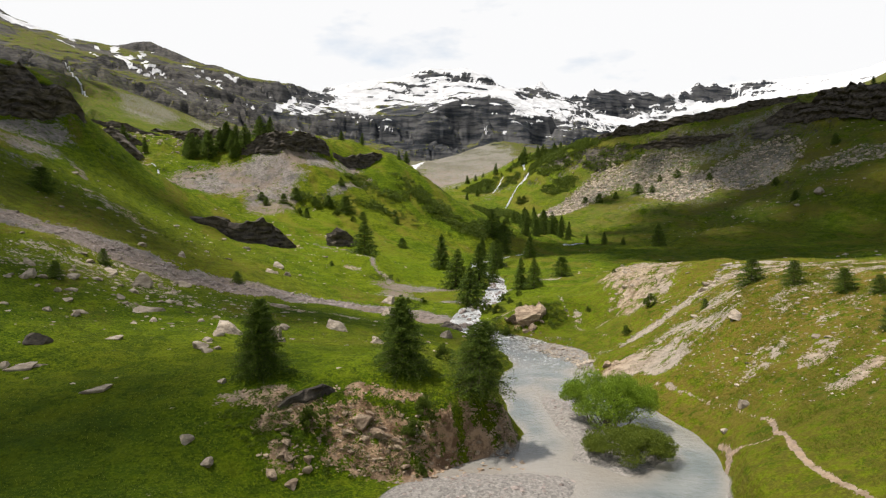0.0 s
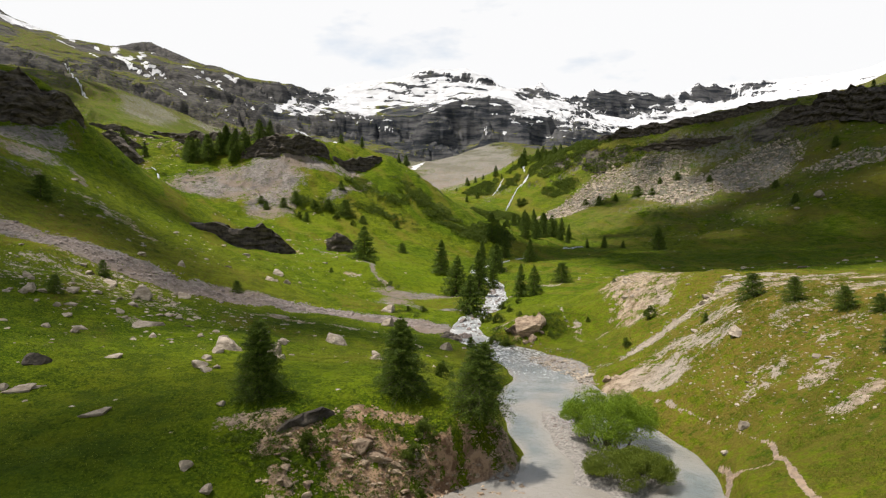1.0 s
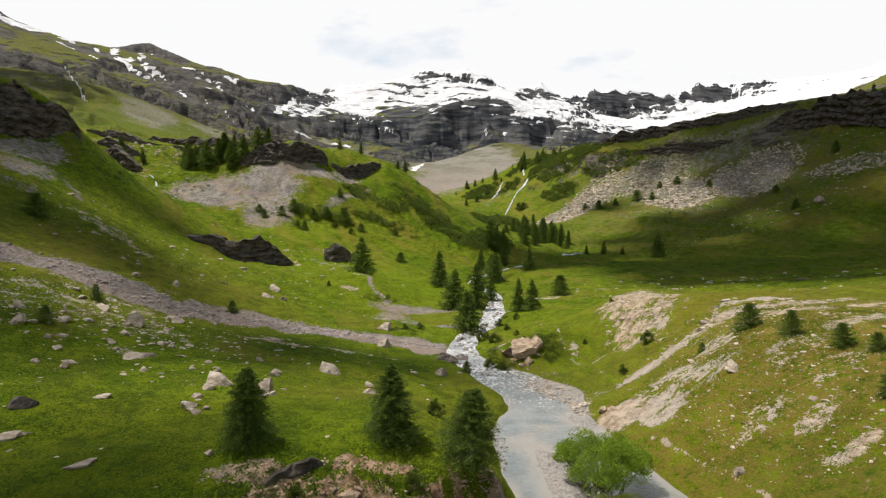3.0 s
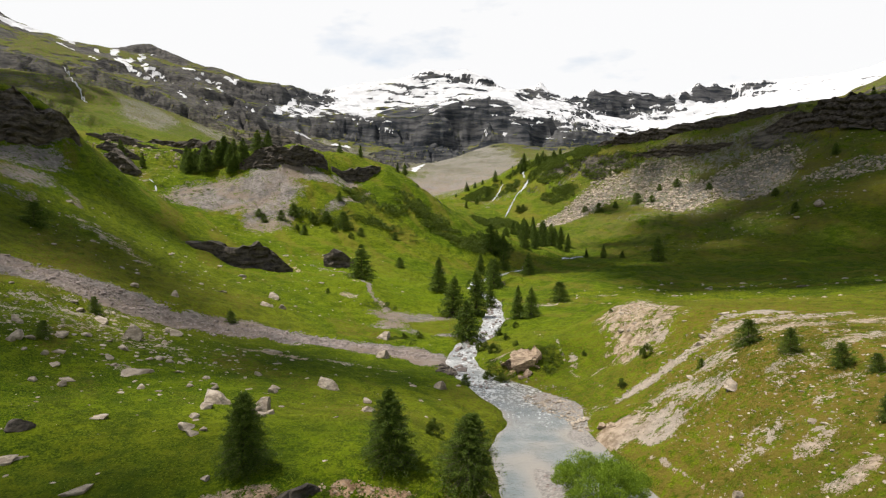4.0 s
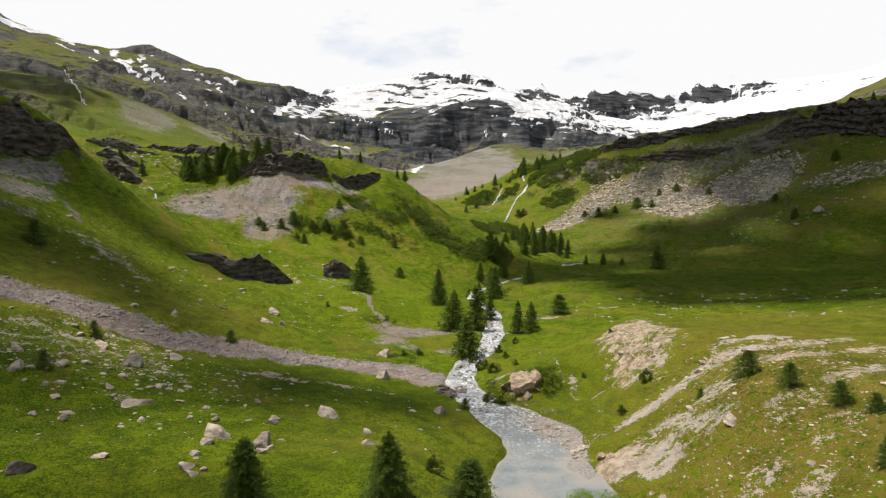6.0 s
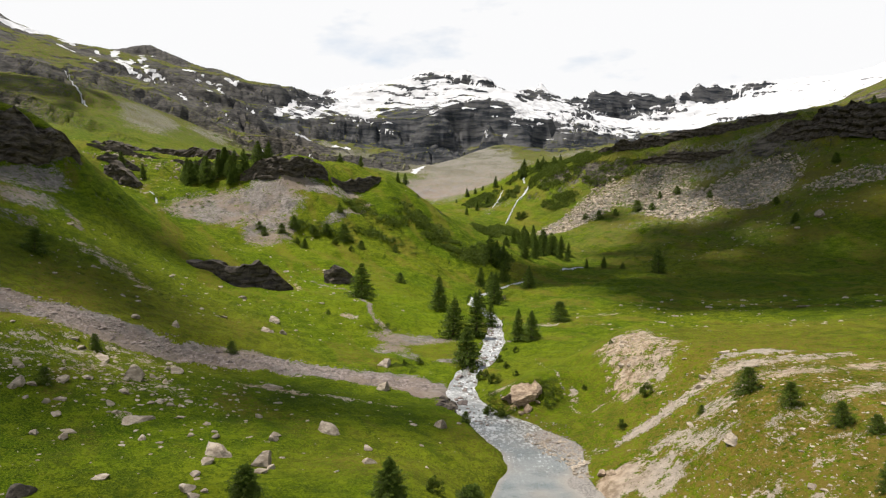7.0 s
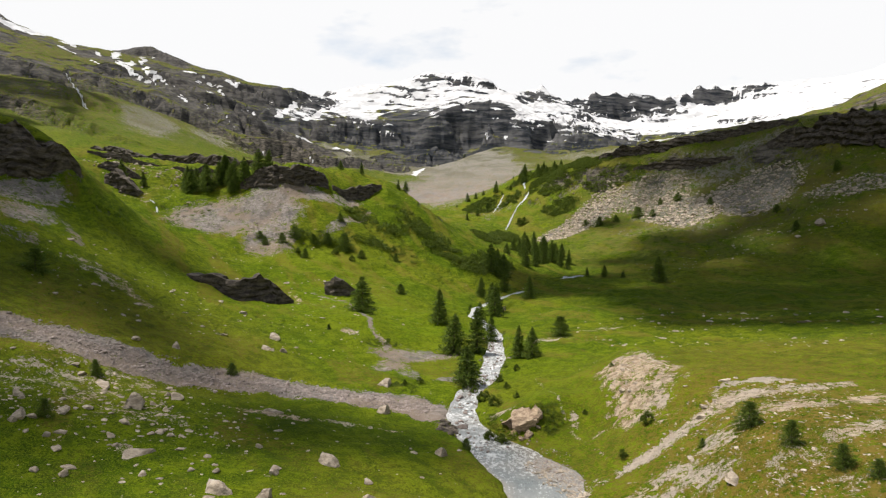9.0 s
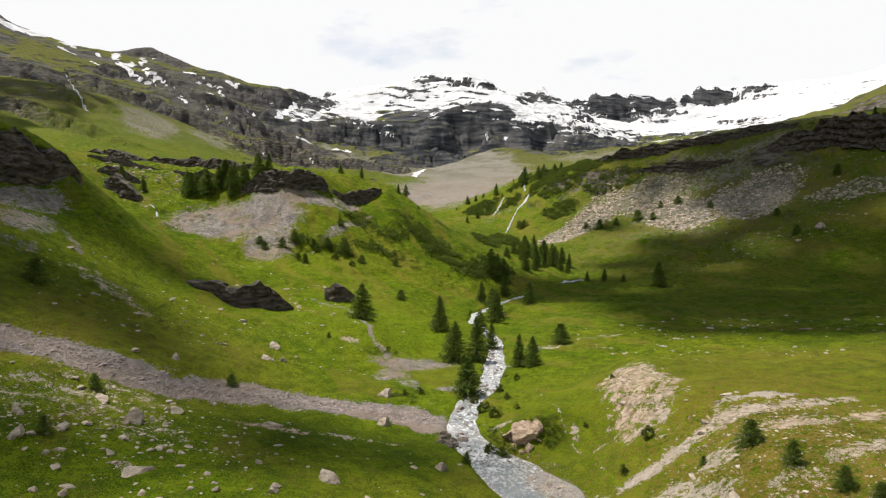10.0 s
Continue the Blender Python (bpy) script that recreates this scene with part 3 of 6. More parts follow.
def height(x, y, bare=None):
    x, y = np.asarray(x, float), np.asarray(y, float)
    z = base_height(x, y)
    dist = np.hypot(x, y)
    # hummocks of the turf, and rougher ground farther up
    near = 1 - smooth(500, 800, dist)
    z = z + near * (0.40 * fbm(x, y, 14, 3, 5) + 0.16 * fbm(x, y, 4.0, 3, 9))
    z = z + near * smooth(120, 300, dist) * 1.7 * fbm(x, y, 26, 5, 21, 0.6) + near * smooth(70, 130, dist) * 0.35 * fbm(x, y, 7, 3, 23, 0.6)
    # the far walls: gullies and beds of rock
    far = smooth(600, 1100, dist)
    calm = np.clip(blob(x, y, -430, 960, 150, 260, 12) * 1.5 + blob(x, y, 70, 1750, 170, 520, 5) * 1.5, 0, 1)
    rid = 1 - np.abs(fbm(x, y, 420, 4, 31, 0.5))
    z = z + far * (1 - 0.8 * calm) * (15 * (rid - 0.62) + 5 * (0.35 - np.abs(fbm(x, y, 85, 4, 35))))
    bare = np.zeros(z.shape) if bare is None else bare
    for seed, (run, line) in enumerate(FAR_CLIFFS.values()):
        terrace(x, y, z, run, line, seed, bare)
    z = z + far * (2.5 * fbm(x, y, 40, 3, 47) + smooth(1500, 2300, dist) * 5 * fbm(x, y, 90, 3, 49))
    # the river bed
    d, w = line_distance(x, y, RIVER)
    w = w + 0.35 * fbm(x, y, 5, 2, 61)
    wz = np.interp(y, WATER_Y, WATER_Z)
    bed_z = wz - 0.30 - 0.12 * fbm(x, y, 4, 2, 63)
    bars = (0.80 * blob(x, y, 11.2, 57.5, 1.9, 8.5, 6) + 0.75 * blob(x, y, 13.5, 48.8, 3.4, 3.0) + 0.80 * blob(x, y, 1, 41.5, 7.5, 3.2, 12)
            + 0.78 * blob(x, y, 17.3, 89, 2.4, 6.0, 25) + 0.42 * blob(x, y, 17, 74, 2.0, 5.0))
    bed_z = bed_z + bars
    s = smooth(-0.9, 0.9, d - w)
    on = (y < 298) & (y > -70)
    z = np.where(on, np.where(d < w + 8, bed_z + (np.maximum(z, wz + 0.25) - bed_z) * s, z), z)
    return z


# ---------- the ground, one sheet out to the horizon ----------
DEBRIS = [(-86, 100, 5.0), (-72, 102.5, 5.2), (-64, 105, 5.2), (-56, 106.5, 5.0), (-47.5, 110, 4.3), (-39.5, 115.5, 4.6), (-30, 118.5, 4.8), (-20, 120, 5.2), (-9.5, 121.5, 6.0), (-2.5, 117, 5.0)]
FOOTPATH = [(21.6, 28, .26), (21.6, 31.6, .26), (21.6, 34.4, .27), (21.9, 37.7, .28), (22.8, 41.2, .25), (24.3, 47.1, .17)]
FAINT_PATH = [(24.3, 47.1, .14), (24.4, 53.2, .14), (23.2, 59.5, .20), (21.5, 64.3, .30)]
SIDE_PATH = [(21.5, 49.2, .10), (21.4, 47.3, .20), (20.6, 45.6, .24), (20.0, 44.6, .16)]
SPUR_PATH = [(21.2, 46.6, .20), (22.1, 44.6, .18), (22.8, 43.6, .10)]
BROOK = [(-46, 221, .5), (-36, 214, .6), (-31, 210, .6), (-26, 192, .55), (-19.4, 174, .7), (-12.3, 163, 1.2)]
TRAIL = [(19.2, 134, .2), (19.6, 120, .2), (20.2, 109, .2), (20.6, 104.5, .2), (22, 99, .2), (23.5, 90, .18)]
# bare earth: x, y, radius along, radius across, turn, share
BLUFF_SOIL = [
    (-14.6, 46.8, 2.6, 1.0, 5, 0.56), (-11.6, 46.4, 2.2, 1.0, 5, 0.62), (-8.4, 45.8, 3.0, 1.3, 4, 0.72), (-4.6, 45.6, 3.2, 1.3, 6, 0.70), (-0.8, 46.2, 3.0, 1.5, 10, 0.74), (2.4, 47.6, 2.0, 1.6, 30, 0.85), (5.0, 49.4, 1.5, 3.4, 14, 1.05), (-8.0, 43.9, 3.4, 0.8, 2, 0.58), (-2.6, 44.0, 3.6, 0.8, 4, 0.76), (1.6, 45.3, 2.0, 0.8, 22, 0.9), (-12.0, 43.2, 1.8, 1.2, 10, 0.50), (-6.0, 48.2, 4.0, 0.5, 0, 0.45), (-13.4, 45.0, 1.6, 0.7, 12, 0.5)]
HILL_SOIL = [
    (20.8, 73, 3.0, 3.6, -20, 1.0), (24.2, 70.5, 3.0, 4.8, 0, 0.72), (28, 71, 4.4, 3.4, -10, 0.55), (30, 76, 6.5, 2.6, 12, 0.50), (30.5, 85, 8.0, 1.7, 6, 0.66), (40, 87.2, 6.5, 2.8, 10, 0.68), (51, 88, 8, 2.0, 4, 0.66), (33.5, 109, 5.6, 14, -8, 0.68), (31, 101, 3.4, 7, -10, 0.62), (46, 92.6, 6, 1.2, 0, 0.6), (45, 79, 8, 2.4, 4, 0.56), (55, 80, 6, 1.8, 0, 0.55), (46, 68.5, 6, 1.8, 8, 0.55), (30.6, 46.5, 2.4, 1.5, 10, 0.68)]
FIELD_SOIL = [
    (32, 53, 2.5, 1.2, 20, 0.5), (37, 58.5, 3.4, 2.0, 20, 0.40), (36, 65, 3.5, 2.2, 20, 0.36), (29, 56.5, 3.0, 1.5, 0, 0.30), (30, 46.2, 1.8, 1.4, 0, 0.55), (22, 105, 0.8, 2.2, 0, 0.42), (13, 104.2, 2.6, 1.6, 20, 0.7), (10, 111, 2.0, 2.0, 0, 0.55), (-79, 152, 10, 4, -12, 0.42), (-72, 149, 5, 2, -20, 0.42), (-87, 155, 4, 3, 0, 0.36), (-52, 96, 9, 8, 30, 0.26), (-44, 88, 7, 5, 0, 0.22), (-58, 90, 6, 6, 0, 0.24)]
FAR_SOIL = [
    (-27, 101.5, 9, 1.1, 2, 0.55), (-15, 102.5, 6, 0.6, 0, 0.5), (-38, 76, 2.2, 1.2, 0, 0.6), (-25, 171, 3, 1.6, 0, 0.6), (-17, 171, 5, 0.9, -55, 0.6), (-44, 205, 10, 1.5, -55, 0.45), (48, 190, 8, 3, 20, 0.4), (30, 180, 6, 2.5, 0, 0.4), (70, 150, 9, 2.2, 0, 0.4)]
SOIL_PATCHES = BLUFF_SOIL + HILL_SOIL + FIELD_SOIL + FAR_SOIL
# loose stone: x, y, radius along, radius across, turn, share
KNOB_SCREE = [
    (-102, 296, 26, 18, 12, 0.82), (-84, 304, 18, 16, 0, 0.85), (-77, 283, 12, 17, 0, 0.74), (-46, 312, 3.2, 20, -28, 0.62), (-68, 320, 20, 5, 18, 0.8), (-50, 332, 9, 4, 25, 0.75), (-117, 177, 12, 8, 70, 0.72), (-108, 163, 10, 7, 75, 0.62), (-100, 148, 7, 4, 70, 0.36), (-98, 168, 7, 1.6, -40, 0.5)]
SLOPE_SCREE = [
    (106, 486, 42, 15, 34, 0.66), (158, 490, 30, 17, -28, 0.62), (168, 450, 24, 30, 0, 0.70), (210, 434, 32, 24, -38, 0.70), (244, 378, 26, 9, -50, 0.40), (122, 506, 26, 11, 34, 0.46), (200, 482, 60, 16, -28, 0.46), (150, 420, 34, 10, -20, 0.22), (270, 520, 90, 40, -25, 0.30)]
FAR_SCREE = [
    (0, 1000, 110, 330, 0, 0.9), (-8, 163, 12, 5.0, 10, 0.78), (-13, 153, 3, 6, -30, 0.7), (-9, 148, 2.0, 7, 15, 0.6), (2, 141, 3, 1.6, 0, 0.8), (70, 1780, 150, 520, 5, 0.78), (20, 1450, 120, 240, 5, 0.8), (-450, 980, 40, 130, 20, 0.6), (-400, 1150, 50, 160, 10, 0.55), (-100, 1750, 260, 110, -8, 0.7), (620, 1900, 300, 300, 0, 0.5)]
SCREE_PATCHES = KNOB_SCREE + SLOPE_SCREE + FAR_SCREE
# tongues of old snow in the gullies: from x, y to x, y, half width
HIGH_SNOW = [
    (-1250, 1811, -1247, 1860, 22.0), (-1247, 1860, -1218, 1935, 14.0), (-1105, 1840, -975, 1672, 10.7), (-1148, 1941, -1104, 1908, 7.1), (-1037, 1903, -1021, 1888, 4.9), (-797, 1467, -777, 1458, 3.2), (-1024, 1981, -971, 1895, 5.1), (-1005, 1951, -998, 1975, 8.2), (-892, 1755, -939, 1922, 7.4), (-877, 1761, -764, 1615, 9.8), (-997, 2070, -955, 2171, 4.3), (-962, 2042, -789, 1715, 4.3), (-768, 1659, -781, 1720, 4.9), (-781, 1720, -744, 1717, 8.3)]
GULLY_SNOW = [
    (-826, 2018, -802, 2038, 6.8), (-773, 1986, -749, 1937, 3.2), (-760, 2022, -750, 2017, 4.9), (-751, 2020, -696, 2016, 4.0), (-687, 1848, -623, 1746, 7.4), (-698, 2075, -670, 2103, 5.5), (-690, 2070, -670, 2063, 6.8), (-698, 1996, -612, 1796, 4.0), (-654, 1589, -602, 1473, 3.9), (-549, 1512, -538, 1508, 4.0), (-576, 1832, -557, 1878, 6.0), (-516, 1972, -518, 2247, 10.2), (-470, 1985, -448, 2107, 5.6), (-448, 2107, -415, 2232, 8.1)]
LOW_SNOW = [
    (-409, 1837, -371, 1706, 7.1), (-310, 1474, -296, 1463, 2.9), (-459, 1848, -412, 1702, 4.8), (-499, 1481, -484, 1449, 1.8), (-379, 1354, -282, 1043, 1.6), (-71, 1643, -64, 1768, 3.7), (138, 2236, 160, 2181, 5.6), (210, 2201, 224, 2204, 5.5), (-198, 2168, -182, 2162, 6.8), (-295, 1797, -286, 1862, 4.6), (632, 2592, 853, 2710, 6.7)]


def build_ground():
    cy = -25.0
    front = np.radians(np.linspace(-39, 39, 660))
    rest = np.radians(np.linspace(39, 321, 64)[1:-1])
    ang = np.concatenate([front, rest])
    rad = np.concatenate([np.linspace(2, 50, 14)[:-1], np.geomspace(50, 4900, 1080)])
    a, r = np.meshgrid(ang, rad)
    x, y = r * np.sin(a), cy + r * np.cos(a)
    bare = np.zeros(x.shape)
    z = height(x, y, bare)
    nr, na = x.shape
    co = np.stack([x, y, z], -1).reshape(-1, 3)
    i = np.arange(nr - 1)[:, None] * na
    j = np.arange(na)[None, :]
    k = (j + 1) % na
    quads = np.stack([i + j, i + na + j, i + na + k, i + k], -1).reshape(-1, 4)
    # slope from the surface itself
    du = np.roll(co.reshape(nr, na, 3), -1, 1) - np.roll(co.reshape(nr, na, 3), 1, 1)
    dv = np.gradient(co.reshape(nr, na, 3), axis=0)
    nrm = np.cross(dv, du)
    slope = np.degrees(np.arccos(np.clip(np.abs(nrm[..., 2]) / (np.linalg.norm(nrm, axis=-1) + 1e-9), 0, 1)))
    dist = np.hypot(x, y)
    far = smooth(600, 1000, dist)
    n1, n2 = fbm(x, y, 30, 4, 71), fbm(x, y, 140, 5, 73)
    rock = (1 - far) * smooth(47, 60, slope + 8 * n1) * smooth(130, 180, dist) * 0.9
    back = smooth(-420, -150, x) * smooth(1500, 2000, y)
    rock = np.maximum(rock, far * smooth(29, 37, slope + 6 * n2 + back * 7 + smooth(260, 440, z) * 4))
    west = smooth(-380, -480, x) * smooth(190, 260, z)
    rock = np.maximum(rock, far * bare * smooth(22, 34, slope + 5 * n1))
    rock = np.maximum(rock, 0.85 * far * west * smooth(20, 30, slope + 12 * n2 + 5 * fbm(x, y, 45, 4, 72)))
    rock = rock * (1 - np.clip(1.6 * blob(x, y, -430, 960, 120, 230, 12), 0, 0.95))
    scree = np.zeros_like(x)
    for px, py, ra, rb, turn, share in SCREE_PATCHES:
        scree = np.maximum(scree, share * smooth(0.16, 0.60, blob(x, y, px, py, ra, rb, turn) + 0.14 * n1))
    scree = scree * (1 - far * smooth(33, 40, slope + 4 * n1)) * (1 - far * bare * smooth(22, 30, slope))
    rock = rock * (1 - 0.9 * far * smooth(0.3, 0.6, scree))
    d, w = line_distance(x, y, DEBRIS)
    scree = np.maximum(scree, 1 - smooth(0.72, 1.2, d / w + 0.22 * fbm(x, y, 6, 4, 75)))
    soil = np.zeros_like(x)
    for px, py, ra, rb, turn, share in SOIL_PATCHES:
        soil = np.maximum(soil, share * smooth(0.18, 0.65, blob(x, y, px, py, ra, rb, turn) + 0.22 * fbm(x, y, 2.6, 4, 77)))
    d, w = line_distance(x + 1.2 * fbm(x, y, 9, 2, 68), y, BROOK)
    scree = np.maximum(scree, 0.8 * (1 - smooth(0.4, 1.5, d / w)))
    for line in (FOOTPATH, FAINT_PATH, SIDE_PATH, SPUR_PATH, TRAIL):
        d, w = line_distance(x + 0.16 * fbm(x, y, 2.5, 2, 70), y + 0.16 * fbm(x, y, 2.5, 2, 69), line)
        soil = np.maximum(soil, (0.62 if line is FAINT_PATH else 0.42 if line is TRAIL else 1.15) * (1 - smooth(0.2, 1.25, d / w)))
    d, w = line_distance(x, y, RIVER)
    wz = np.interp(y, WATER_Y, WATER_Z)
    gravel = (1 - smooth(-0.9, -0.25, d - w)) * (y < 298) * (1 - smooth(0.75, 1.0, z - wz))
    # snow lies on the high benches and in the gullies
    line = 450 + 150 * smooth(-450, -850, x) - 70 * smooth(500, 1100, x)
    snow = 0.92 * far * smooth(-90, 60, z - line + 55 * fbm(x, y, 200, 4, 81)) * (1 - smooth(33, 47, slope + 5 * n2 - 9 * smooth(2450, 2600, y)))
    beds = np.sin((z + 0.06 * x + 26 * fbm(x, y, 260, 4, 91)) / 8.5)
    snow = snow * (1 - 0.75 * smooth(0.35, 0.85, beds) * smooth(-0.25, 0.35, fbm(x, y, 170, 4, 93)) * (1 - 0.35 * smooth(2850, 2950, y))) * (1 - 0.9 * bare * smooth(30, 42, slope))
    rid = 1 - np.abs(fbm(x, y, 420, 4, 31, 0.5))
    snow = snow * (1 - 0.97 * smooth(-430, -600, x) * (1 - blob(x, y, -1420, 1800, 120, 160))) + 0.05 * far * smooth(520, 640, z) * smooth(500, 800, x)
    snow = np.maximum(snow, (1 - 0.9 * smooth(-430, -600, x)) * 0.85 * far * smooth(300, 450, z) * smooth(0.60, 0.36, rid) * (1 - smooth(44, 60, slope)))
    for ax, ay, bx, by, w in HIGH_SNOW + GULLY_SNOW + LOW_SNOW:
        d, _ = line_distance(x + 14 * fbm(x, y, 45, 3, 87), y + 14 * fbm(x, y, 45, 3, 88), [(ax, ay, w), (bx, by, w)])
        snow = np.maximum(snow, 1.25 * (1 - smooth(0.5, 1.7, d / w)) * (1 - smooth(46, 60, slope)))
    dry = np.clip(1.0 * blob(x, y, 38, 64, 24, 36, -20) + 0.35 * blob(x, y, -62, 125, 40, 30, 30) + 0.35 * blob(x, y, 60, 110, 40, 30) + 0.45 * blob(x, y, -9, 70, 8, 5) + 0.3 * blob(x, y, 90, 140, 50, 16), 0, 1)
    worn = smooth(60, 110, dist) * (1 - far)
    dry = np.maximum(dry, worn * 0.55 * smooth(0.1, 0.7, fbm(x + 0.5 * y, 0.4 * y, 8, 4, 85)))
    dry = np.clip(dry - 0.6 * blob(x, y, -15, 190, 26, 40), 0, 1)
    slate = smooth(1500, 2000, y) * smooth(-700, -250, x) + blob(x, y, -3, 46.5, 16, 5.5, 5)
    slate = np.clip(slate + 0.55 * west * smooth(600, 900, dist) + 0.5 * blob(x, y, 22.5, 45, 4, 14) + 0.7 * blob(x, y, 13, 104, 5, 5), 0, 1)
    olive = np.clip(smooth(550, 900, dist) * smooth(60, 250, z) + 0.8 * blob(x, y, 200, 450, 130, 110), 0, 1)
    # soft patches of darker green grass
    dark_grass = np.clip(0.35 * blob(x, y, 26, 42, 9, 11) + 0.25 * blob(x, y, 38, 54, 13, 12) + 0.8 * blob(x, y, -28, 40, 16, 12) + 0.5 * blob(x, y, -18, 100, 22, 7) + 0.5 * blob(x, y, 120, 250, 80, 50), 0, 1)
    # meadows whose sunlit look is put into the grass colour
    sunlit_grass = np.clip(0.9 * blob(x, y, -14, 190, 28, 44) + 0.7 * blob(x, y, -44, 215, 30, 34) + 0.6 * blob(x, y, 24, 122, 12, 30) + 0.5 * blob(x, y, -14, 66, 14, 10) + 0.6 * blob(x, y, -55, 268, 26, 20) + 0.5 * blob(x, y, 85, 555, 34, 40) + 0.4 * blob(x, y, -70, 180, 26, 20), 0, 1)
    mesh = bpy.data.meshes.new("ground")
    mesh.vertices.add(len(co))
    mesh.vertices.foreach_set("co", co.ravel())
    mesh.loops.add(quads.size)
    mesh.loops.foreach_set("vertex_index", quads.ravel().astype(np.int32))
    mesh.polygons.add(len(quads))
    mesh.polygons.foreach_set("loop_start", (np.arange(len(quads)) * 4).astype(np.int32))
    mesh.polygons.foreach_set("loop_total", np.full(len(quads), 4, np.int32))
    mesh.polygons.foreach_set("use_smooth", np.ones(len(quads), bool))
    one = np.ones_like(x)
    for name, layers in (("cover_a", (rock, scree, snow, one)), ("cover_b", (soil, gravel, dry, one)), ("cover_c", (slate, olive, dark_grass, one)), ("cover_d", (sunlit_grass, sunlit_grass, sunlit_grass, one))):
        att = mesh.color_attributes.new(name, "FLOAT_COLOR", "POINT")
        att.data.foreach_set("color", np.stack(layers, -1).reshape(-1).astype(np.float32))
    mesh.update(calc_edges=True)
    mesh.validate()
    mesh.materials.append(GROUND)
    return tagged(new("ground", mesh), "grassy alpine valley floor and slopes with scree, cliffs and snowy mountains", "ground", kind="structure")


build_ground()


def h_at(x, y):
    return float(height(np.array([x]), np.array([y]))[0])


def build_water():
    line = resample([(x, y, w) for x, y, w in RIVER], 1.6)
    n, across = len(line), 21
    verts, cols = [], []
    for i, (x, y, w) in enumerate(line):
        ax, ay = line[max(0, i - 2)][:2]
        bx, by = line[min(n - 1, i + 2)][:2]
        ln = math.hypot(bx - ax, by - ay)
        tx, ty = (bx - ax) / ln, (by - ay) / ln
        for j in range(across):
            o = (j / (across - 1) * 2 - 1) * (w + 1.3)
            verts.append((x + ty * o, y - tx * o))
    v = np.array(verts)
    wz = np.interp(v[:, 1], WATER_Y, WATER_Z)
    depth = wz - height(v[:, 0], v[:, 1])
    steep = np.interp(v[:, 1], [30, 58, 70, 84, 100, 130, 200, 330, 540], [-0.2, -0.04, 0.06, 0.14, 0.26, 0.36, 0.42, 0.45, 0.5])
    z = wz
    faces = [(i * across + j, i * across + j + 1, (i + 1) * across + j + 1, (i + 1) * across + j) for i in range(n - 1) for j in range(across - 1)]
    mesh = bpy.data.meshes.new("river")
    mesh.from_pydata(np.column_stack([v, z]).tolist(), [], faces)
    att = mesh.color_attributes.new("foam", "FLOAT_COLOR", "POINT")
    shallow = 1 - smooth(0.05, 0.35, depth)
    att.data.foreach_set("color", np.column_stack([np.maximum(steep, 0), shallow, shallow, np.ones(len(v))]).ravel().astype(np.float32))
    for p in mesh.polygons:
        p.use_smooth = True
    mesh.materials.append(WATER)
    return tagged(new("river", mesh), "grey-green shallow mountain river with white rapids", "river", kind="structure")


build_water()


# ---------- makers ----------
def part(name, bm, material, parent=None, label=""):
    mesh = bpy.data.meshes.new(name)
    bm.to_mesh(mesh)
    bm.free()
    mesh.materials.append(material)
    ob = new(name, mesh)
    ob.parent = parent
    return tagged(ob, label)


def cloud_mesh(name, pts, ups, sizes, rng, material, blades=1):
    """Many small leaves: pts (n,3), each a pair of bent triangles of the given size."""
    n = len(pts)
    d1 = rng.normal(size=(n, 3))
    d1 = d1 * 0.7 + ups
    d1 /= np.linalg.norm(d1, axis=1)[:, None]
    d2 = np.cross(d1, rng.normal(size=(n, 3)))
    d2 /= np.linalg.norm(d2, axis=1)[:, None]
    d3 = np.cross(d1, d2)
    s = sizes[:, None]
    a, b = pts - d1 * s, pts + d1 * s
    c, d = pts + d2 * s * 0.42 + d3 * s * 0.18, pts - d2 * s * 0.42 + d3 * s * 0.18
    co = np.stack([a, c, b, d], 1).reshape(-1, 3)
    base = (np.arange(n) * 4)[:, None]
    tris = np.concatenate([base + [0, 1, 2], base + [0, 2, 3]], 1).reshape(-1, 3)
    mesh = bpy.data.meshes.new(name)
    mesh.from_pydata(co.tolist(), [], tris.tolist())
    mesh.materials.append(material)
    return mesh


def tube(bm, pts, radii, sides=7):
    rings = []
    for i, (p, r) in enumerate(zip(pts, radii)):
        p = Vector(p)
        t = (Vector(pts[min(i + 1, len(pts) - 1)]) - Vector(pts[max(i - 1, 0)])).normalized()
        u = t.orthogonal().normalized()
        w = t.cross(u)
        rings.append([bm.verts.new(p + (u * math.cos(2 * math.pi * k / sides) + w * math.sin(2 * math.pi * k / sides)) * r) for k in range(sides)])
    for a, b in zip(rings, rings[1:]):
        for k in range(sides):
            bm.faces.new((a[k], a[(k + 1) % sides], b[(k + 1) % sides], b[k]))
    bm.faces.new(rings[-1])


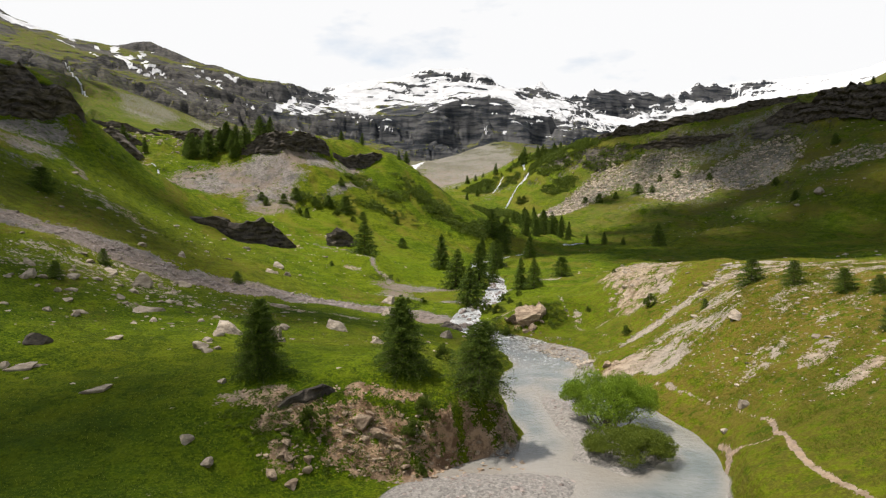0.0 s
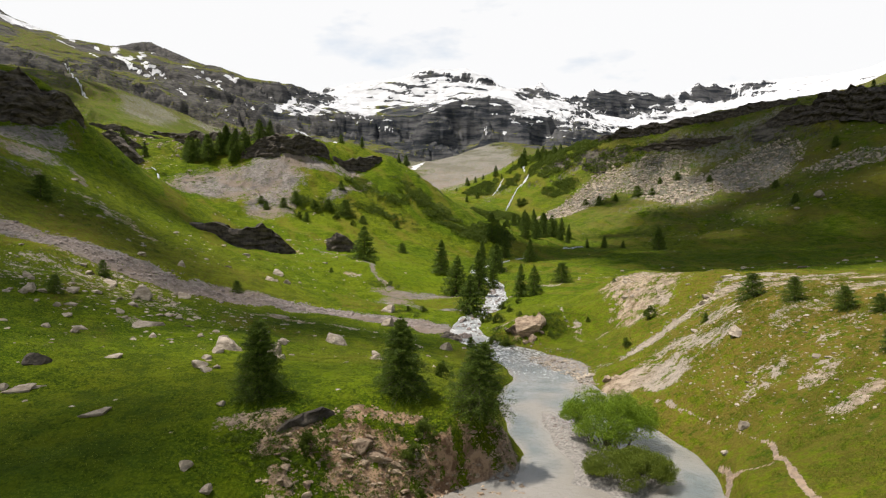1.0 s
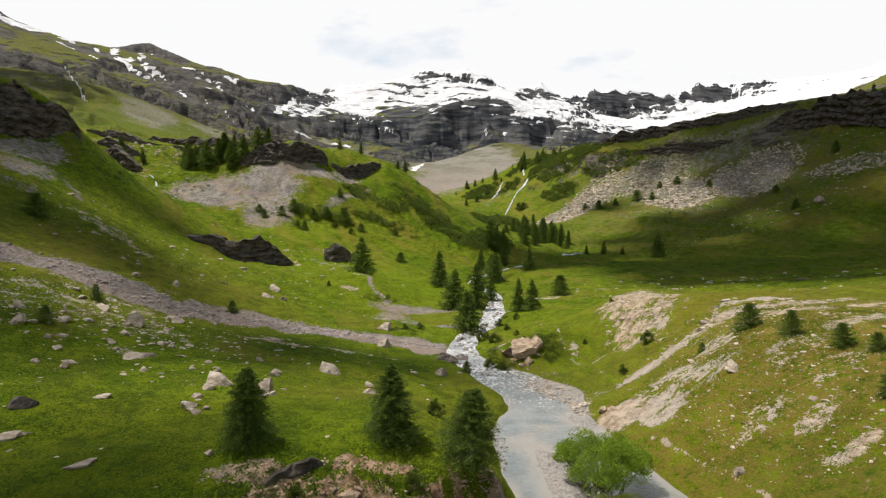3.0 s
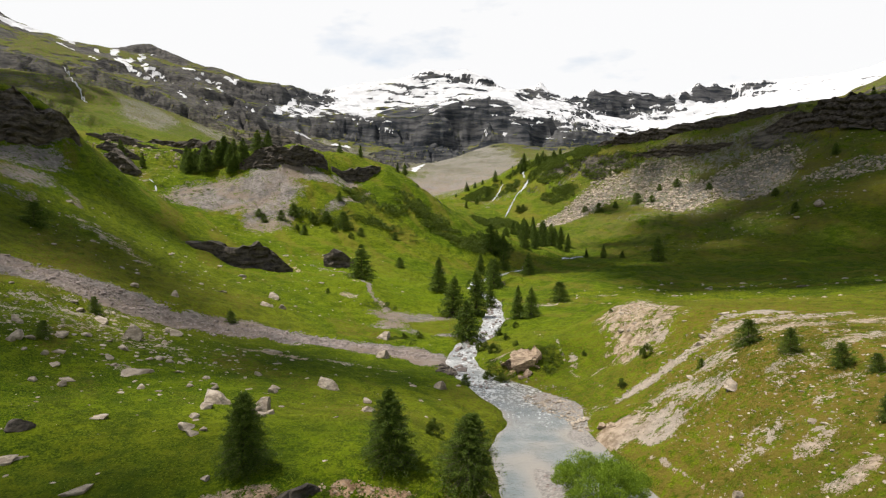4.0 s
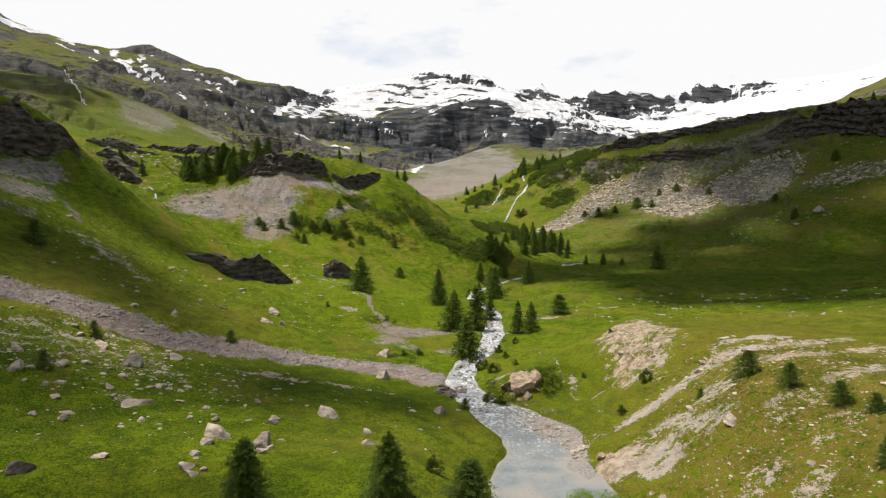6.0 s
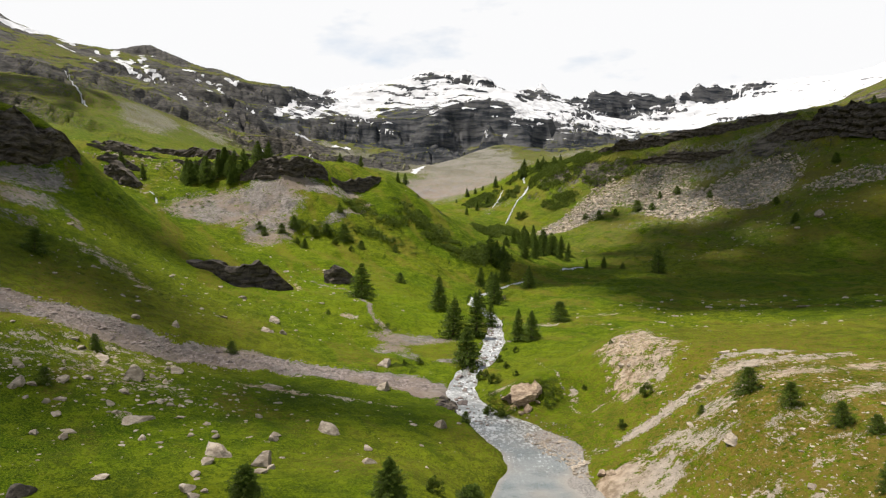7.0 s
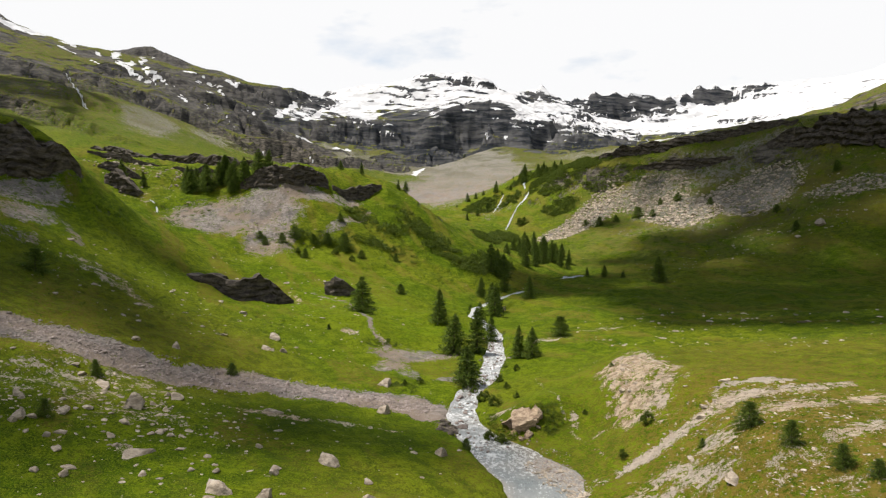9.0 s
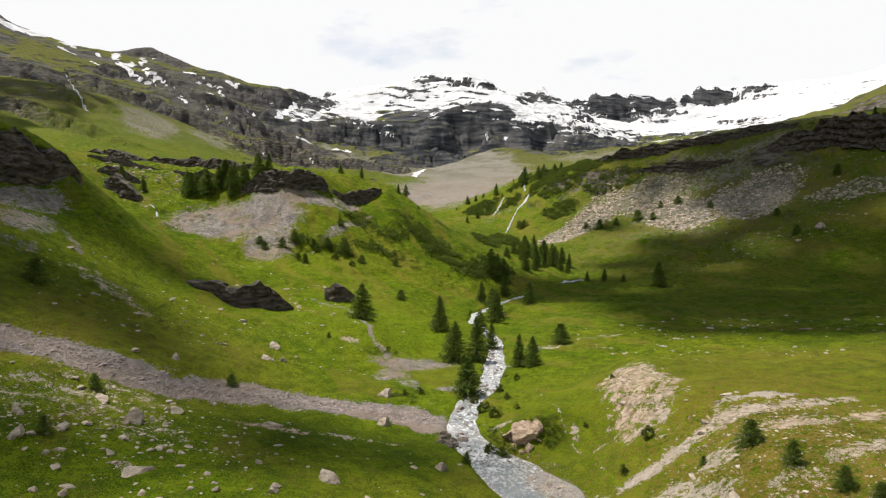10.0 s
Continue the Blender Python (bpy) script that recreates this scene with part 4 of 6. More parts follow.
def conifer(seed, tall, wide, levels, per, tufts, leaf, label, bare=0.06, taper=0.86):
    """A larch or spruce at the origin: tapered trunk, whorls of drooping limbs, and a crown of needle sprays."""
    rng = np.random.default_rng(seed)
    root = new("conifer_tree")
    bm = bmesh.new()
    bend = rng.normal(size=2) * 0.02 * tall
    axis = [(bend[0] * (k / 8) ** 2, bend[1] * (k / 8) ** 2, tall * 0.97 * k / 8 - (0.35 if k == 0 else 0)) for k in range(9)]
    tube(bm, axis, [0.026 * tall * (1 - 0.93 * k / 8) for k in range(9)])
    pts, ups, sizes = [], [], []
    for lv in range(levels):
        f = bare + (1 - bare) * (lv + rng.uniform(-0.3, 0.3)) / levels
        f = min(max(f, bare), 0.985)
        reach = wide * 0.5 * (1 - f) ** taper * 1.06 * (0.74 + 0.26 * min(1, (f - bare + 0.05) / 0.14)) * (1 + 0.12 * math.sin(lv * 2.1 + seed))
        cx, cy, cz = bend[0] * f * f, bend[1] * f * f, tall * f
        for b in range(per):
            th = 2 * math.pi * (b + rng.uniform(-0.4, 0.4)) / per + lv * 2.4
            ln = reach * rng.uniform(0.62, 1.16) + 0.035 * tall * (1.02 - f)
            droop = rng.uniform(-0.28, 0.10) - 0.12 * (1 - f) + 0.5 * f
            tip = (cx + ln * math.cos(th), cy + ln * math.sin(th), cz + ln * droop)
            if ln > 0.10 * tall:
                tube(bm, [(cx, cy, cz), tuple((np.array((cx, cy, cz)) * 0.35 + np.array(tip) * 0.65)), tip], [0.004 * tall * (1 - f * 0.6), 0.0022 * tall, 0.0006 * tall], 4)
            for k in range(tufts):
                s = (0.18 + 0.86 * (k + rng.uniform(0, 1)) / tufts)
                side = rng.normal() * 0.17 * ln * (1.25 - s)
                p = np.array((cx + (ln * math.cos(th)) * s - math.sin(th) * side, cy + ln * math.sin(th) * s + math.cos(th) * side,
                              cz + ln * droop * s - 0.06 * ln * s * s + rng.normal() * 0.055 * ln))
                pts.append(p)
                ups.append((math.cos(th) * 0.9, math.sin(th) * 0.9, 0.35))
                sizes.append(leaf * rng.uniform(0.6, 1.35) * (1 - 0.35 * f))
    part("trunk", bm, BARK, root)
    crown = new("crown", cloud_mesh("crown", np.array(pts), np.array(ups), np.array(sizes), rng, NEEDLES))
    crown.parent = root
    return tagged(root, label, "tree", "conifers in the valley")


def shrub(seed, tall, wide, clumps, leaves, leaf, material, name, label, group, stems=5, base=0.15):
    """A bush of several stems that carry uneven clumps of leaves."""
    rng = np.random.default_rng(seed)
    root = new(name)
    pts, ups, sizes = [], [], []
    for c in range(clumps):
        th, rr = rng.uniform(0, 2 * math.pi), math.sqrt(rng.uniform(0, 1))
        top = tall * (base + (1 - base) * rng.uniform(0.0, 1.0) ** 0.7 * math.sqrt(max(0.05, 1 - 0.82 * rr * rr)))
        cen = np.array((wide * 0.46 * rr * math.cos(th), wide * 0.46 * rr * math.sin(th), top * 0.92))
        size = np.array((0.125 * wide, 0.125 * wide, 0.13 * tall)) * rng.uniform(0.6, 1.35)
        if c < stems:
            bm = bmesh.new()
            foot = (0.10 * wide * rng.normal(), 0.10 * wide * rng.normal(), -0.25)
            tube(bm, [foot, tuple(np.array(foot) * 0.5 + cen * 0.5 * np.array((0.8, 0.8, 1.0))), tuple(cen)], [0.009 * wide, 0.006 * wide, 0.002 * wide], 5)
            part("stem", bm, BARK, root)
        q = rng.normal(size=(leaves, 3))
        q /= np.linalg.norm(q, axis=1)[:, None]
        q *= rng.uniform(0.45, 1.0, size=(leaves, 1)) ** 0.6
        p = cen + q * size
        p = p[p[:, 2] > 0.02 * tall]
        pts.append(p)
        ups.append(q[:len(p)] * 0.7 + np.array((0, 0, 0.4)))
        sizes.append(leaf * rng.uniform(0.6, 1.3, len(p)))
    crown = new("crown", cloud_mesh("crown", np.concatenate(pts), np.concatenate(ups), np.concatenate(sizes), rng, material))
    crown.parent = root
    return tagged(root, label, "bush", group)


def rock_bmesh(seed, size, level=3, cuts=17, rough=0.035):
    """A broken boulder: a ball with flat faces struck off, roughened."""
    rng = random.Random(seed)
    bm = bmesh.new()
    bmesh.ops.create_icosphere(bm, subdivisions=level, radius=1.0)
    for _ in range(cuts):
        n = Vector((rng.gauss(0, 1), rng.gauss(0, 1), rng.gauss(0, 0.8))).normalized()
        lim = rng.uniform(0.30, 0.62)
        for v in bm.verts:
            over = v.co.dot(n) - lim
            if over > 0:
                v.co -= n * over
    off = Vector((seed * 3.7, seed * 1.3, seed * 2.1))
    for v in bm.verts:
        v.co += v.co * rough * (noise.noise(v.co * 2.3 + off) + 0.7 * noise.noise(v.co * 6 + off) + 0.5 * noise.noise(v.co * 13 + off))
        v.co = Vector((v.co.x * size[0], v.co.y * size[1], v.co.z * size[2]))
    return bm


def stones(name, label, places, sizes, material, seed, flat=0.6):
    """Loose stones too many to count, joined into one mesh; each has about twenty faces."""
    rng = np.random.default_rng(seed)
    bm = bmesh.new()
    bmesh.ops.create_icosphere(bm, subdivisions=1, radius=1.0)
    ico = np.array([v.co[:] for v in bm.verts])
    tri = np.array([[v.index for v in f.verts] for f in bm.faces])
    bm.free()
    keep = len(places)
    co, idx = [], []
    for i in range(keep):
        q = ico * rng.uniform(0.62, 1.12, size=(len(ico), 1)) * np.array((rng.uniform(0.7, 1.4), rng.uniform(0.6, 1.1), flat * rng.uniform(0.7, 1.3)))
        th, tilt = rng.uniform(0, 6.28), rng.normal() * 0.25
        c, s = math.cos(th), math.sin(th)
        q = q @ np.array(((1, 0, 0), (0, math.cos(tilt), -math.sin(tilt)), (0, math.sin(tilt), math.cos(tilt)))) @ np.array(((c, -s, 0), (s, c, 0), (0, 0, 1)))
        co.append(q * sizes[i] + places[i])
        idx.append(tri + i * len(ico))
    mesh = bpy.data.meshes.new(name)
    mesh.from_pydata(np.concatenate(co).tolist(), [], np.concatenate(idx).tolist())
    mesh.materials.append(material)
    return tagged(new(name, mesh), label, "stones", kind="stuff")


def sow(rng, n, sampler, sink=0.1):
    """n places on the ground drawn by sampler(rng, n) -> x, y."""
    x, y = sampler(rng, n)
    return np.column_stack([x, y, height(x, y) - sink])


def around(patches):
    """Draws places in soft ellipses (x, y, radius, radius, turn)."""
    patches = [p[:5] for p in patches]
    w = np.array([p[2] * p[3] for p in patches], float)

    def draw(rng, n):
        k = rng.choice(len(patches), n, p=w / w.sum())
        p = np.array(patches, float)[k]
        r, th = np.sqrt(rng.uniform(0, 1, n)) * 1.05, rng.uniform(0, 2 * math.pi, n)
        u, v, t = r * np.cos(th) * p[:, 2], r * np.sin(th) * p[:, 3], np.radians(p[:, 4])
        return p[:, 0] + u * np.cos(t) - v * np.sin(t), p[:, 1] + u * np.sin(t) + v * np.cos(t)
    return draw


def along(line, spread=1.0):
    seg = np.array([math.dist(a[:2], b[:2]) for a, b in zip(line, line[1:])])

    def draw(rng, n):
        k = rng.choice(len(seg), n, p=seg / seg.sum())
        s = rng.uniform(0, 1, n)
        p = np.array(line, float)
        a, b = p[k], p[k + 1]
        d = b[:, :2] - a[:, :2]
        nrm = np.column_stack([-d[:, 1], d[:, 0]]) / np.linalg.norm(d, axis=1)[:, None]
        o = np.clip(rng.normal(size=n) * 0.55, -1.3, 1.3) * (a[:, 2] + (b[:, 2] - a[:, 2]) * s) * spread
        q = a[:, :2] + d * s[:, None] + nrm * o[:, None]
        return q[:, 0], q[:, 1]
    return draw


def rock_face(name, path, label, material, deep=4.0, seed=1, step=0.7, rows=16, lean=0.12, sink=1.2, coarse=1.0):
    """A standing body of bedded rock along a path of (x, y, height), its face turned to the right of the path's way."""
    line = resample(path, step)
    x, y, h = (np.array(v) for v in zip(*line))
    tx, ty = np.gradient(x), np.gradient(y)
    ln = np.hypot(tx, ty)
    nx, ny = ty / ln, -tx / ln
    s = np.concatenate([[0], np.cumsum(np.hypot(np.diff(x), np.diff(y)))])
    h = h * (1 + 0.22 * fbm(s / coarse, s * 0 + seed, 6.0, 3, seed + 5)) + 0.05
    ground = height(x, y)
    front = np.linspace(0, 1, rows)
    ring_z = np.concatenate([front, [1.03, 0.98, 0.8] if coarse <= 1 else [0.99, 0.75, 0.3]])
    ring_o = np.concatenate([-front * lean, [-0.35, -0.75, -1.0]])
    zz = ground[:, None] - sink + (h[:, None] + sink) * ring_z[None, :]
    size = np.clip(h / max(h), 0.25, 1)[:, None]
    along_s, level = s[:, None] / coarse + 0 * zz, zz / coarse
    bed = (level + 0.9 * fbm(along_s, level, 7, 3, seed) + 0.10 * along_s) / 2.3
    fr = bed - np.floor(bed)
    ledge = smooth(0.0, 0.3, fr) - fr + 0.9 * hash2(np.floor(bed), np.floor(along_s / 3.1 + 0.8 * np.floor(bed)), seed)
    crack = np.abs(fbm(along_s + 0.25 * level, level * 0.3, 4.0, 3, seed + 9))
    big = np.clip(max(h) / coarse / 8.0, 0.25, 1.6)
    out = (coarse ** 0.7 if coarse > 1 else coarse ** 0.45) * size * big * ((0.75 if coarse <= 1 else 1.15) * ledge - 0.9 * (1 - smooth(0.0, 0.2, crack)) + (1.1 if coarse <= 1 else 0.35) * fbm(along_s, level, 8.0, 3, seed + 3) + (0.55 if coarse <= 1 else 0.9) * fbm(along_s, level, 1.9, 3, seed + 4))
    mask = np.concatenate([np.ones(rows), [0.5, 0.1, 0]])[None, :]
    o = ring_o[None, :] * deep + out * mask
    o[:, :rows] = -front[None, :] * lean * h[:, None] + out[:, :rows]
    co = np.stack([x[:, None] + nx[:, None] * o, y[:, None] + ny[:, None] * o, zz], -1)
    n, m = zz.shape
    faces = [(i * m + j, (i + 1) * m + j, (i + 1) * m + j + 1, i * m + j + 1) for i in range(n - 1) for j in range(m - 1)]
    faces += [tuple(range(m - 1, -1, -1)), tuple(range((n - 1) * m, n * m))]
    mesh = bpy.data.meshes.new(name)
    mesh.from_pydata(co.reshape(-1, 3).tolist(), [], faces)
    mesh.materials.append(material)
    return tagged(new(name, mesh), label, "rock", kind="")


def ribbon(name, line, label, material, lift=0.4, step=2.0):
    """Falling or running water laid over the ground along (x, y, half width)."""
    pts = resample(line, step)
    v = []
    for i, (x, y, w) in enumerate(pts):
        ax, ay = pts[max(0, i - 1)][:2]
        bx, by = pts[min(len(pts) - 1, i + 1)][:2]
        ln = math.hypot(bx - ax, by - ay) or 1
        for o in (-1, -0.5, 0, 0.5, 1):
            q = o * w * (1 + 0.35 * math.sin(i * 1.7))
            v.append((x + (by - ay) / ln * q + 0.4 * w * math.sin(i * 0.9), y - (bx - ax) / ln * q, lift * (1.0 if abs(o) < 1 else 0.4)))
    v = np.array(v)
    v[:, 2] += height(v[:, 0], v[:, 1])
    faces = [(i * 5 + j, i * 5 + j + 1, i * 5 + j + 6, i * 5 + j + 5) for i in range(len(pts) - 1) for j in range(4)]
    mesh = bpy.data.meshes.new(name)
    mesh.from_pydata(v.tolist(), [], faces)
    mesh.materials.append(material)
    return tagged(new(name, mesh), label, "waterfall", kind="structure")


def broken_cloud(x, y, z, ra, rb, n, size, seed):
    """A flock of small cloud puffs that dims the sun without hiding it."""
    rng = random.Random(seed)
    bm = bmesh.new()
    for k in range(n):
        r, th = math.sqrt(rng.random()), rng.uniform(0, 2 * math.pi)
        dx, dy, s = ra * r * math.cos(th), rb * r * math.sin(th), size * rng.uniform(0.6, 1.4)
        off = Vector((seed + k * 0.7, k * 0.31, 0))
        for v in bmesh.ops.create_icosphere(bm, subdivisions=2, radius=1.0)["verts"]:
            p = v.co * (1 + 0.4 * noise.noise(v.co * 1.8 + off))
            v.co = Vector((dx + p.x * s, dy + p.y * s, p.z * 0.45 * s + rng.uniform(-0.1, 0.1)))
    ob = part("cloud", bm, CLOUD, None)
    ob.matrix_basis = pose(x, y, z)
    return tagged(ob, "thin broken flock of small white clouds", "cloud", "clouds over the valley", "structure")


# ---------- trees ----------
BIG = [conifer(11, 6.0, 4.5, 32, 13, 110, 0.078, "dense dark green young conifer on the grassy bluff", 0.02, 0.58),
       conifer(12, 6.0, 5.0, 32, 12, 110, 0.078, "tall narrow dark green conifer on the grassy bluff", 0.02, 0.82),
       conifer(13, 6.0, 5.4, 27, 12, 115, 0.078, "dark green conifer leaning over the river bank", 0.08, 0.66)]
FARS = [conifer(21, 10.0, 6.0, 24, 9, 20, 0.27, "dark green larch beside the river"),
        conifer(22, 10.0, 5.2, 24, 9, 18, 0.27, "slender dark green larch in the valley"),
        conifer(23, 10.0, 7.2, 22, 9, 22, 0.29, "broad dark green conifer on the slope")]


def plant(thing, used, x, y, tall, own, turn, label="", sink=0.1, wide=1.0):
    """Sets a thing of its own height on the ground; the first one planted is the thing itself."""
    k = tall / own
    m = pose(x, y, h_at(x, y) - sink, 0, 0, turn)
    ob = thing if thing not in used else copy_thing(thing, m)
    used.add(thing)
    ob.matrix_basis = m @ Matrix.Diagonal((k * wide, k * wide, k, 1))
    return tagged(ob, label)


USED = set()
plant(BIG[0], USED, -15.7, 49.9, 6.1, 6.0, 0)
plant(BIG[1], USED, -4.2, 51.3, 6.5, 6.0, 40)
plant(BIG[2], USED, 2.1, 50.4, 6.0, 6.0, 80, wide=1.14)
rnd = random.Random(5)
BANK_TREES = [
    (-1.2, 198, 11), (2.8, 168, 11), (5.2, 136, 9), (9.0, 168, 12), (18.5, 228, 11), (20.5, 246, 10), (19.0, 160, 8.8), (22.2, 157.5, 8.0), (36.3, 267, 10), (-24.7, 193, 11.3), (109.5, 321, 14.3), (86, 338, 9), (78, 343, 8), (95, 334, 6), (23.8, 313, 14), (62, 434, 14), (63, 403, 14), (66, 384, 14), (69, 374, 13), (73, 372, 10), (45.5, 351, 12), (52, 360, 11)]
GLEN_TREES = [
    (57, 395, 13), (66, 415, 13), (74, 395, 12), (50, 420, 11), (38, 380, 9), (14, 185, 8), (20, 262, 9), (28, 290, 10), (16, 270, 9), (12, 205, 8), (55, 372, 11), (60, 378, 12), (48, 385, 11), (54, 408, 12), (60, 420, 12), (68, 428, 11), (72, 408, 12), (76, 384, 10), (44, 398, 10), (57, 445, 11), (28, 330, 12), (30, 312, 12)]
RIVERSIDE = BANK_TREES + GLEN_TREES
for k, (x, y, t) in enumerate(RIVERSIDE):
    plant(FARS[(k * 2 + 1) % 3 if k != 9 else 2], USED, x, y, t * rnd.uniform(0.72, 1.0) if y > 320 else t, 10.0, rnd.uniform(0, 360), wide=rnd.uniform(0.9, 1.35))
for k in range(26):
    s = k / 25
    x, y = -131 + 37 * s + rnd.uniform(-2.5, 2.5), 313 + 9 * s + rnd.uniform(-2, 12)
    plant(FARS[k % 3], USED, x, y, rnd.uniform(6, 14.5), 10.0, rnd.uniform(0, 360), "dark green larch in the grove on the knob", wide=rnd.uniform(0.85, 1.3))
for x, y, t in [(-156, 309, 12), (-48, 372, 7), (-60, 371, 6), (-26, 366, 6), (-22, 372, 7), (-150, 318, 8), (30, 560, 8), (40, 575, 8), (20, 540, 7), (270, 425, 11), (281, 416, 14), (290, 412, 13), (278, 420, 9)]:
    plant(FARS[rnd.randrange(3)], USED, x, y, t, 10.0, rnd.uniform(0, 360), "small dark conifer on the far slope")

for k in range(30):
    x = rnd.gauss(80, 13) if k < 17 else rnd.uniform(8, 128)
    y = 606 + rnd.uniform(-16, 14) - max(0, x - 90) * 0.5
    plant(FARS[rnd.randrange(3)], USED, x, y, rnd.choice((3.5, 5, 6, 8, 10)) * rnd.uniform(0.8, 1.15), 10.0, rnd.uniform(0, 360), "small dark conifer on the ridge above the falls", wide=rnd.uniform(0.9, 1.4))

# ---------- bushes ----------
WILLOW_BUSH = shrub(31, 5.6, 8.4, 84, 560, 0.08, WILLOW, "willow_bush", "bright green spreading willow on the gravel bar", "bushes on the gravel bar", stems=34, base=0.38)
WILLOW_BUSH.matrix_basis = pose(14.3, 55.8, h_at(14.3, 55.8) - 0.1)
LOW_BUSH = shrub(32, 2.3, 6.6, 110, 330, 0.07, OSIER, "low_willow_bush", "dense low olive-green willow thicket at the water's edge", "bushes on the gravel bar", base=0.12)
LOW_BUSH.matrix_basis = pose(13.8, 48.0, h_at(13.8, 48) - 0.15)
BUSHES = [conifer(35, 2.4, 2.5, 16, 10, 52, 0.066, "bushy dark green young conifer on the stony slope", 0.0, 0.62),
          shrub(34, 2.4, 2.2, 30, 120, 0.085, SHRUB, "mountain_shrub", "small mid-green shrub on the slope", "bushes on the slopes", base=0.1)]
NEAR_SPOTS = [
    (37.0, 76, 3.2, 0), (37.7, 68, 2.8, 0), (39.5, 62, 2.4, 0), (32.2, 78, 1.2, 0), (30.2, 93, 2.1, 1), (25.3, 88, 1.5, 1), (36.5, 51, 2.4, 0), (-10.6, 45.4, 1.7, 1), (-2.1, 47.2, 1.7, 1), (-3.1, 46.0, 1.4, 1), (-0.7, 63, 2.0, 1), (-2.4, 44.2, 1.1, 1), (-39.9, 119, 2.4, 0), (-50, 79, 2.4, 0), (-54, 98, 2.6, 0), (-86, 133.6, 5.2, 0), (34, 183, 6.3, 0), (-16, 237, 4, 0), (116, 471, 8, 0), (142, 463, 8, 0)]
FAR_SPOTS = [
    (173, 469, 6, 0), (197, 354, 6, 0), (248, 401, 7, 0), (62, 512, 7, 1), (66, 515, 6, 1), (7.5, 124, 2.2, 1), (6.5, 131, 1.8, 1), (10, 101.5, 1.6, 1), (3.6, 96.5, 1.8, 0), (150, 455, 5, 0), (128, 470, 5, 0), (185, 440, 5, 0), (108, 480, 5, 0), (160, 468, 5, 0), (210, 400, 5, 0), (4, 141, 2, 1), (-5, 137, 1.5, 1), (-8, 133, 1.6, 1), (41, 59, 1.8, 0)]
SPOTS = NEAR_SPOTS + FAR_SPOTS + [(7.8, 103.4, 2.0, 1), (9.4, 102.6, 1.7, 1), (8.6, 126, 1.6, 1), (9.6, 118.5, 2.2, 1)]
KNOB_SPOTS = [(-59, 270, 4.3, 0), (-71, 279, 4.6, 0), (-67, 285, 5.5, 0), (-45, 289, 8, 0), (-53, 289, 5, 0), (-59, 288, 4, 0), (-36.6, 283, 4, 0), (-78, 277, 4, 0), (-50, 307, 4, 0), (-22, 292, 4, 0), (-81, 280, 3.4, 0),
          (-31, 171, 1.6, 0), (-63, 273, 3, 1), (-40, 277, 3.2, 1), (-48, 281, 3.6, 1), (14, 120, 1.2, 1), (24, 106, 1.0, 1), (31, 116, 1.0, 1), (13, 128, 1.6, 1), (12, 135, 2.0, 1), (17, 146, 1.8, 1)]
for k, (x, y, t, kind) in enumerate(SPOTS + KNOB_SPOTS):
    plant(BUSHES[kind], USED, x, y, t, 2.4, rnd.uniform(0, 360), wide=rnd.uniform(0.9, 1.3))


def thicket(name, label, patches, n, size, seed):
    """Scrub that nobody could count: low uneven leaf clumps over the ground."""
    rng = np.random.default_rng(seed)
    p = sow(rng, n, around(patches), 0.0)
    p = p[p[:, 2] > np.interp(p[:, 1], WATER_Y, WATER_Z) + 0.4]
    p = p[line_distance(p[:, 0], p[:, 1], [(76, 598, 1), (75, 580, 1), (70, 562, 1), (59, 540, 1), (49, 505, 1)])[0] > 5.0]
    p = p[line_distance(p[:, 0], p[:, 1], [(56, 591, 1), (43, 560, 1)])[0] > 3.5]
    pts, ups, sizes = [], [], []
    for q in p:
        r = size * rng.uniform(0.5, 1.4)
        d = rng.normal(size=(46, 3))
        d /= np.linalg.norm(d, axis=1)[:, None]
        d[:, 2] = np.abs(d[:, 2])
        pts.append(q + d * np.array((r, r, 0.75 * r)) * rng.uniform(0.6, 1.05, (46, 1)))
        ups.append(d)
        sizes.append(0.22 * r * rng.uniform(0.7, 1.3, 46))
    mesh = cloud_mesh(name, np.concatenate(pts), np.concatenate(ups), np.concatenate(sizes), rng, SHRUB)
    return tagged(new(name, mesh), label, "scrub", kind="stuff")


thicket("scrub", "dark green alder scrub covering the flank of the grassy knob",
        [(-12, 329, 16, 8, -20), (0, 319, 15, 8, -25), (11, 309, 10, 6, -20), (20, 320, 8, 9, 0), (28, 335, 9, 14, 0), (-26, 318, 9, 4, 20), (-42, 322, 8, 6, 0), (-60, 290, 9, 3, 0), (-30, 300, 12, 3, 0)], 560, 2.1, 51)
thicket("scrub", "green alder scrub on the slope below the cliff and the falls",
        [(80, 575, 20, 12, 0), (105, 550, 22, 12, 0), (40, 580, 20, 16, 0), (140, 522, 24, 6, -25), (45, 470, 10, 24, 0), (30, 440, 9, 22, 0), (95, 520, 14, 10, 0), (110, 575, 22, 16, 0), (128, 552, 18, 9, -30), (85, 600, 24, 8, 0)], 2600, 2.2, 52)
thicket("scrub", "dwarf juniper scattered over the grassy hillside",
        [(-80, 140, 22, 20, 30), (-66, 122, 16, 8, 20), (-95, 160, 16, 16, 0), (-60, 160, 20, 20, 0), (-100, 190, 10, 10, 0)], 260, 0.42, 57)
thicket("scrub", "low green scrub among the fallen blocks of the shaded slope", [(165, 470, 70, 40, -28), (220, 400, 60, 30, -40), (150, 400, 50, 30, -20)], 330, 0.9, 58)
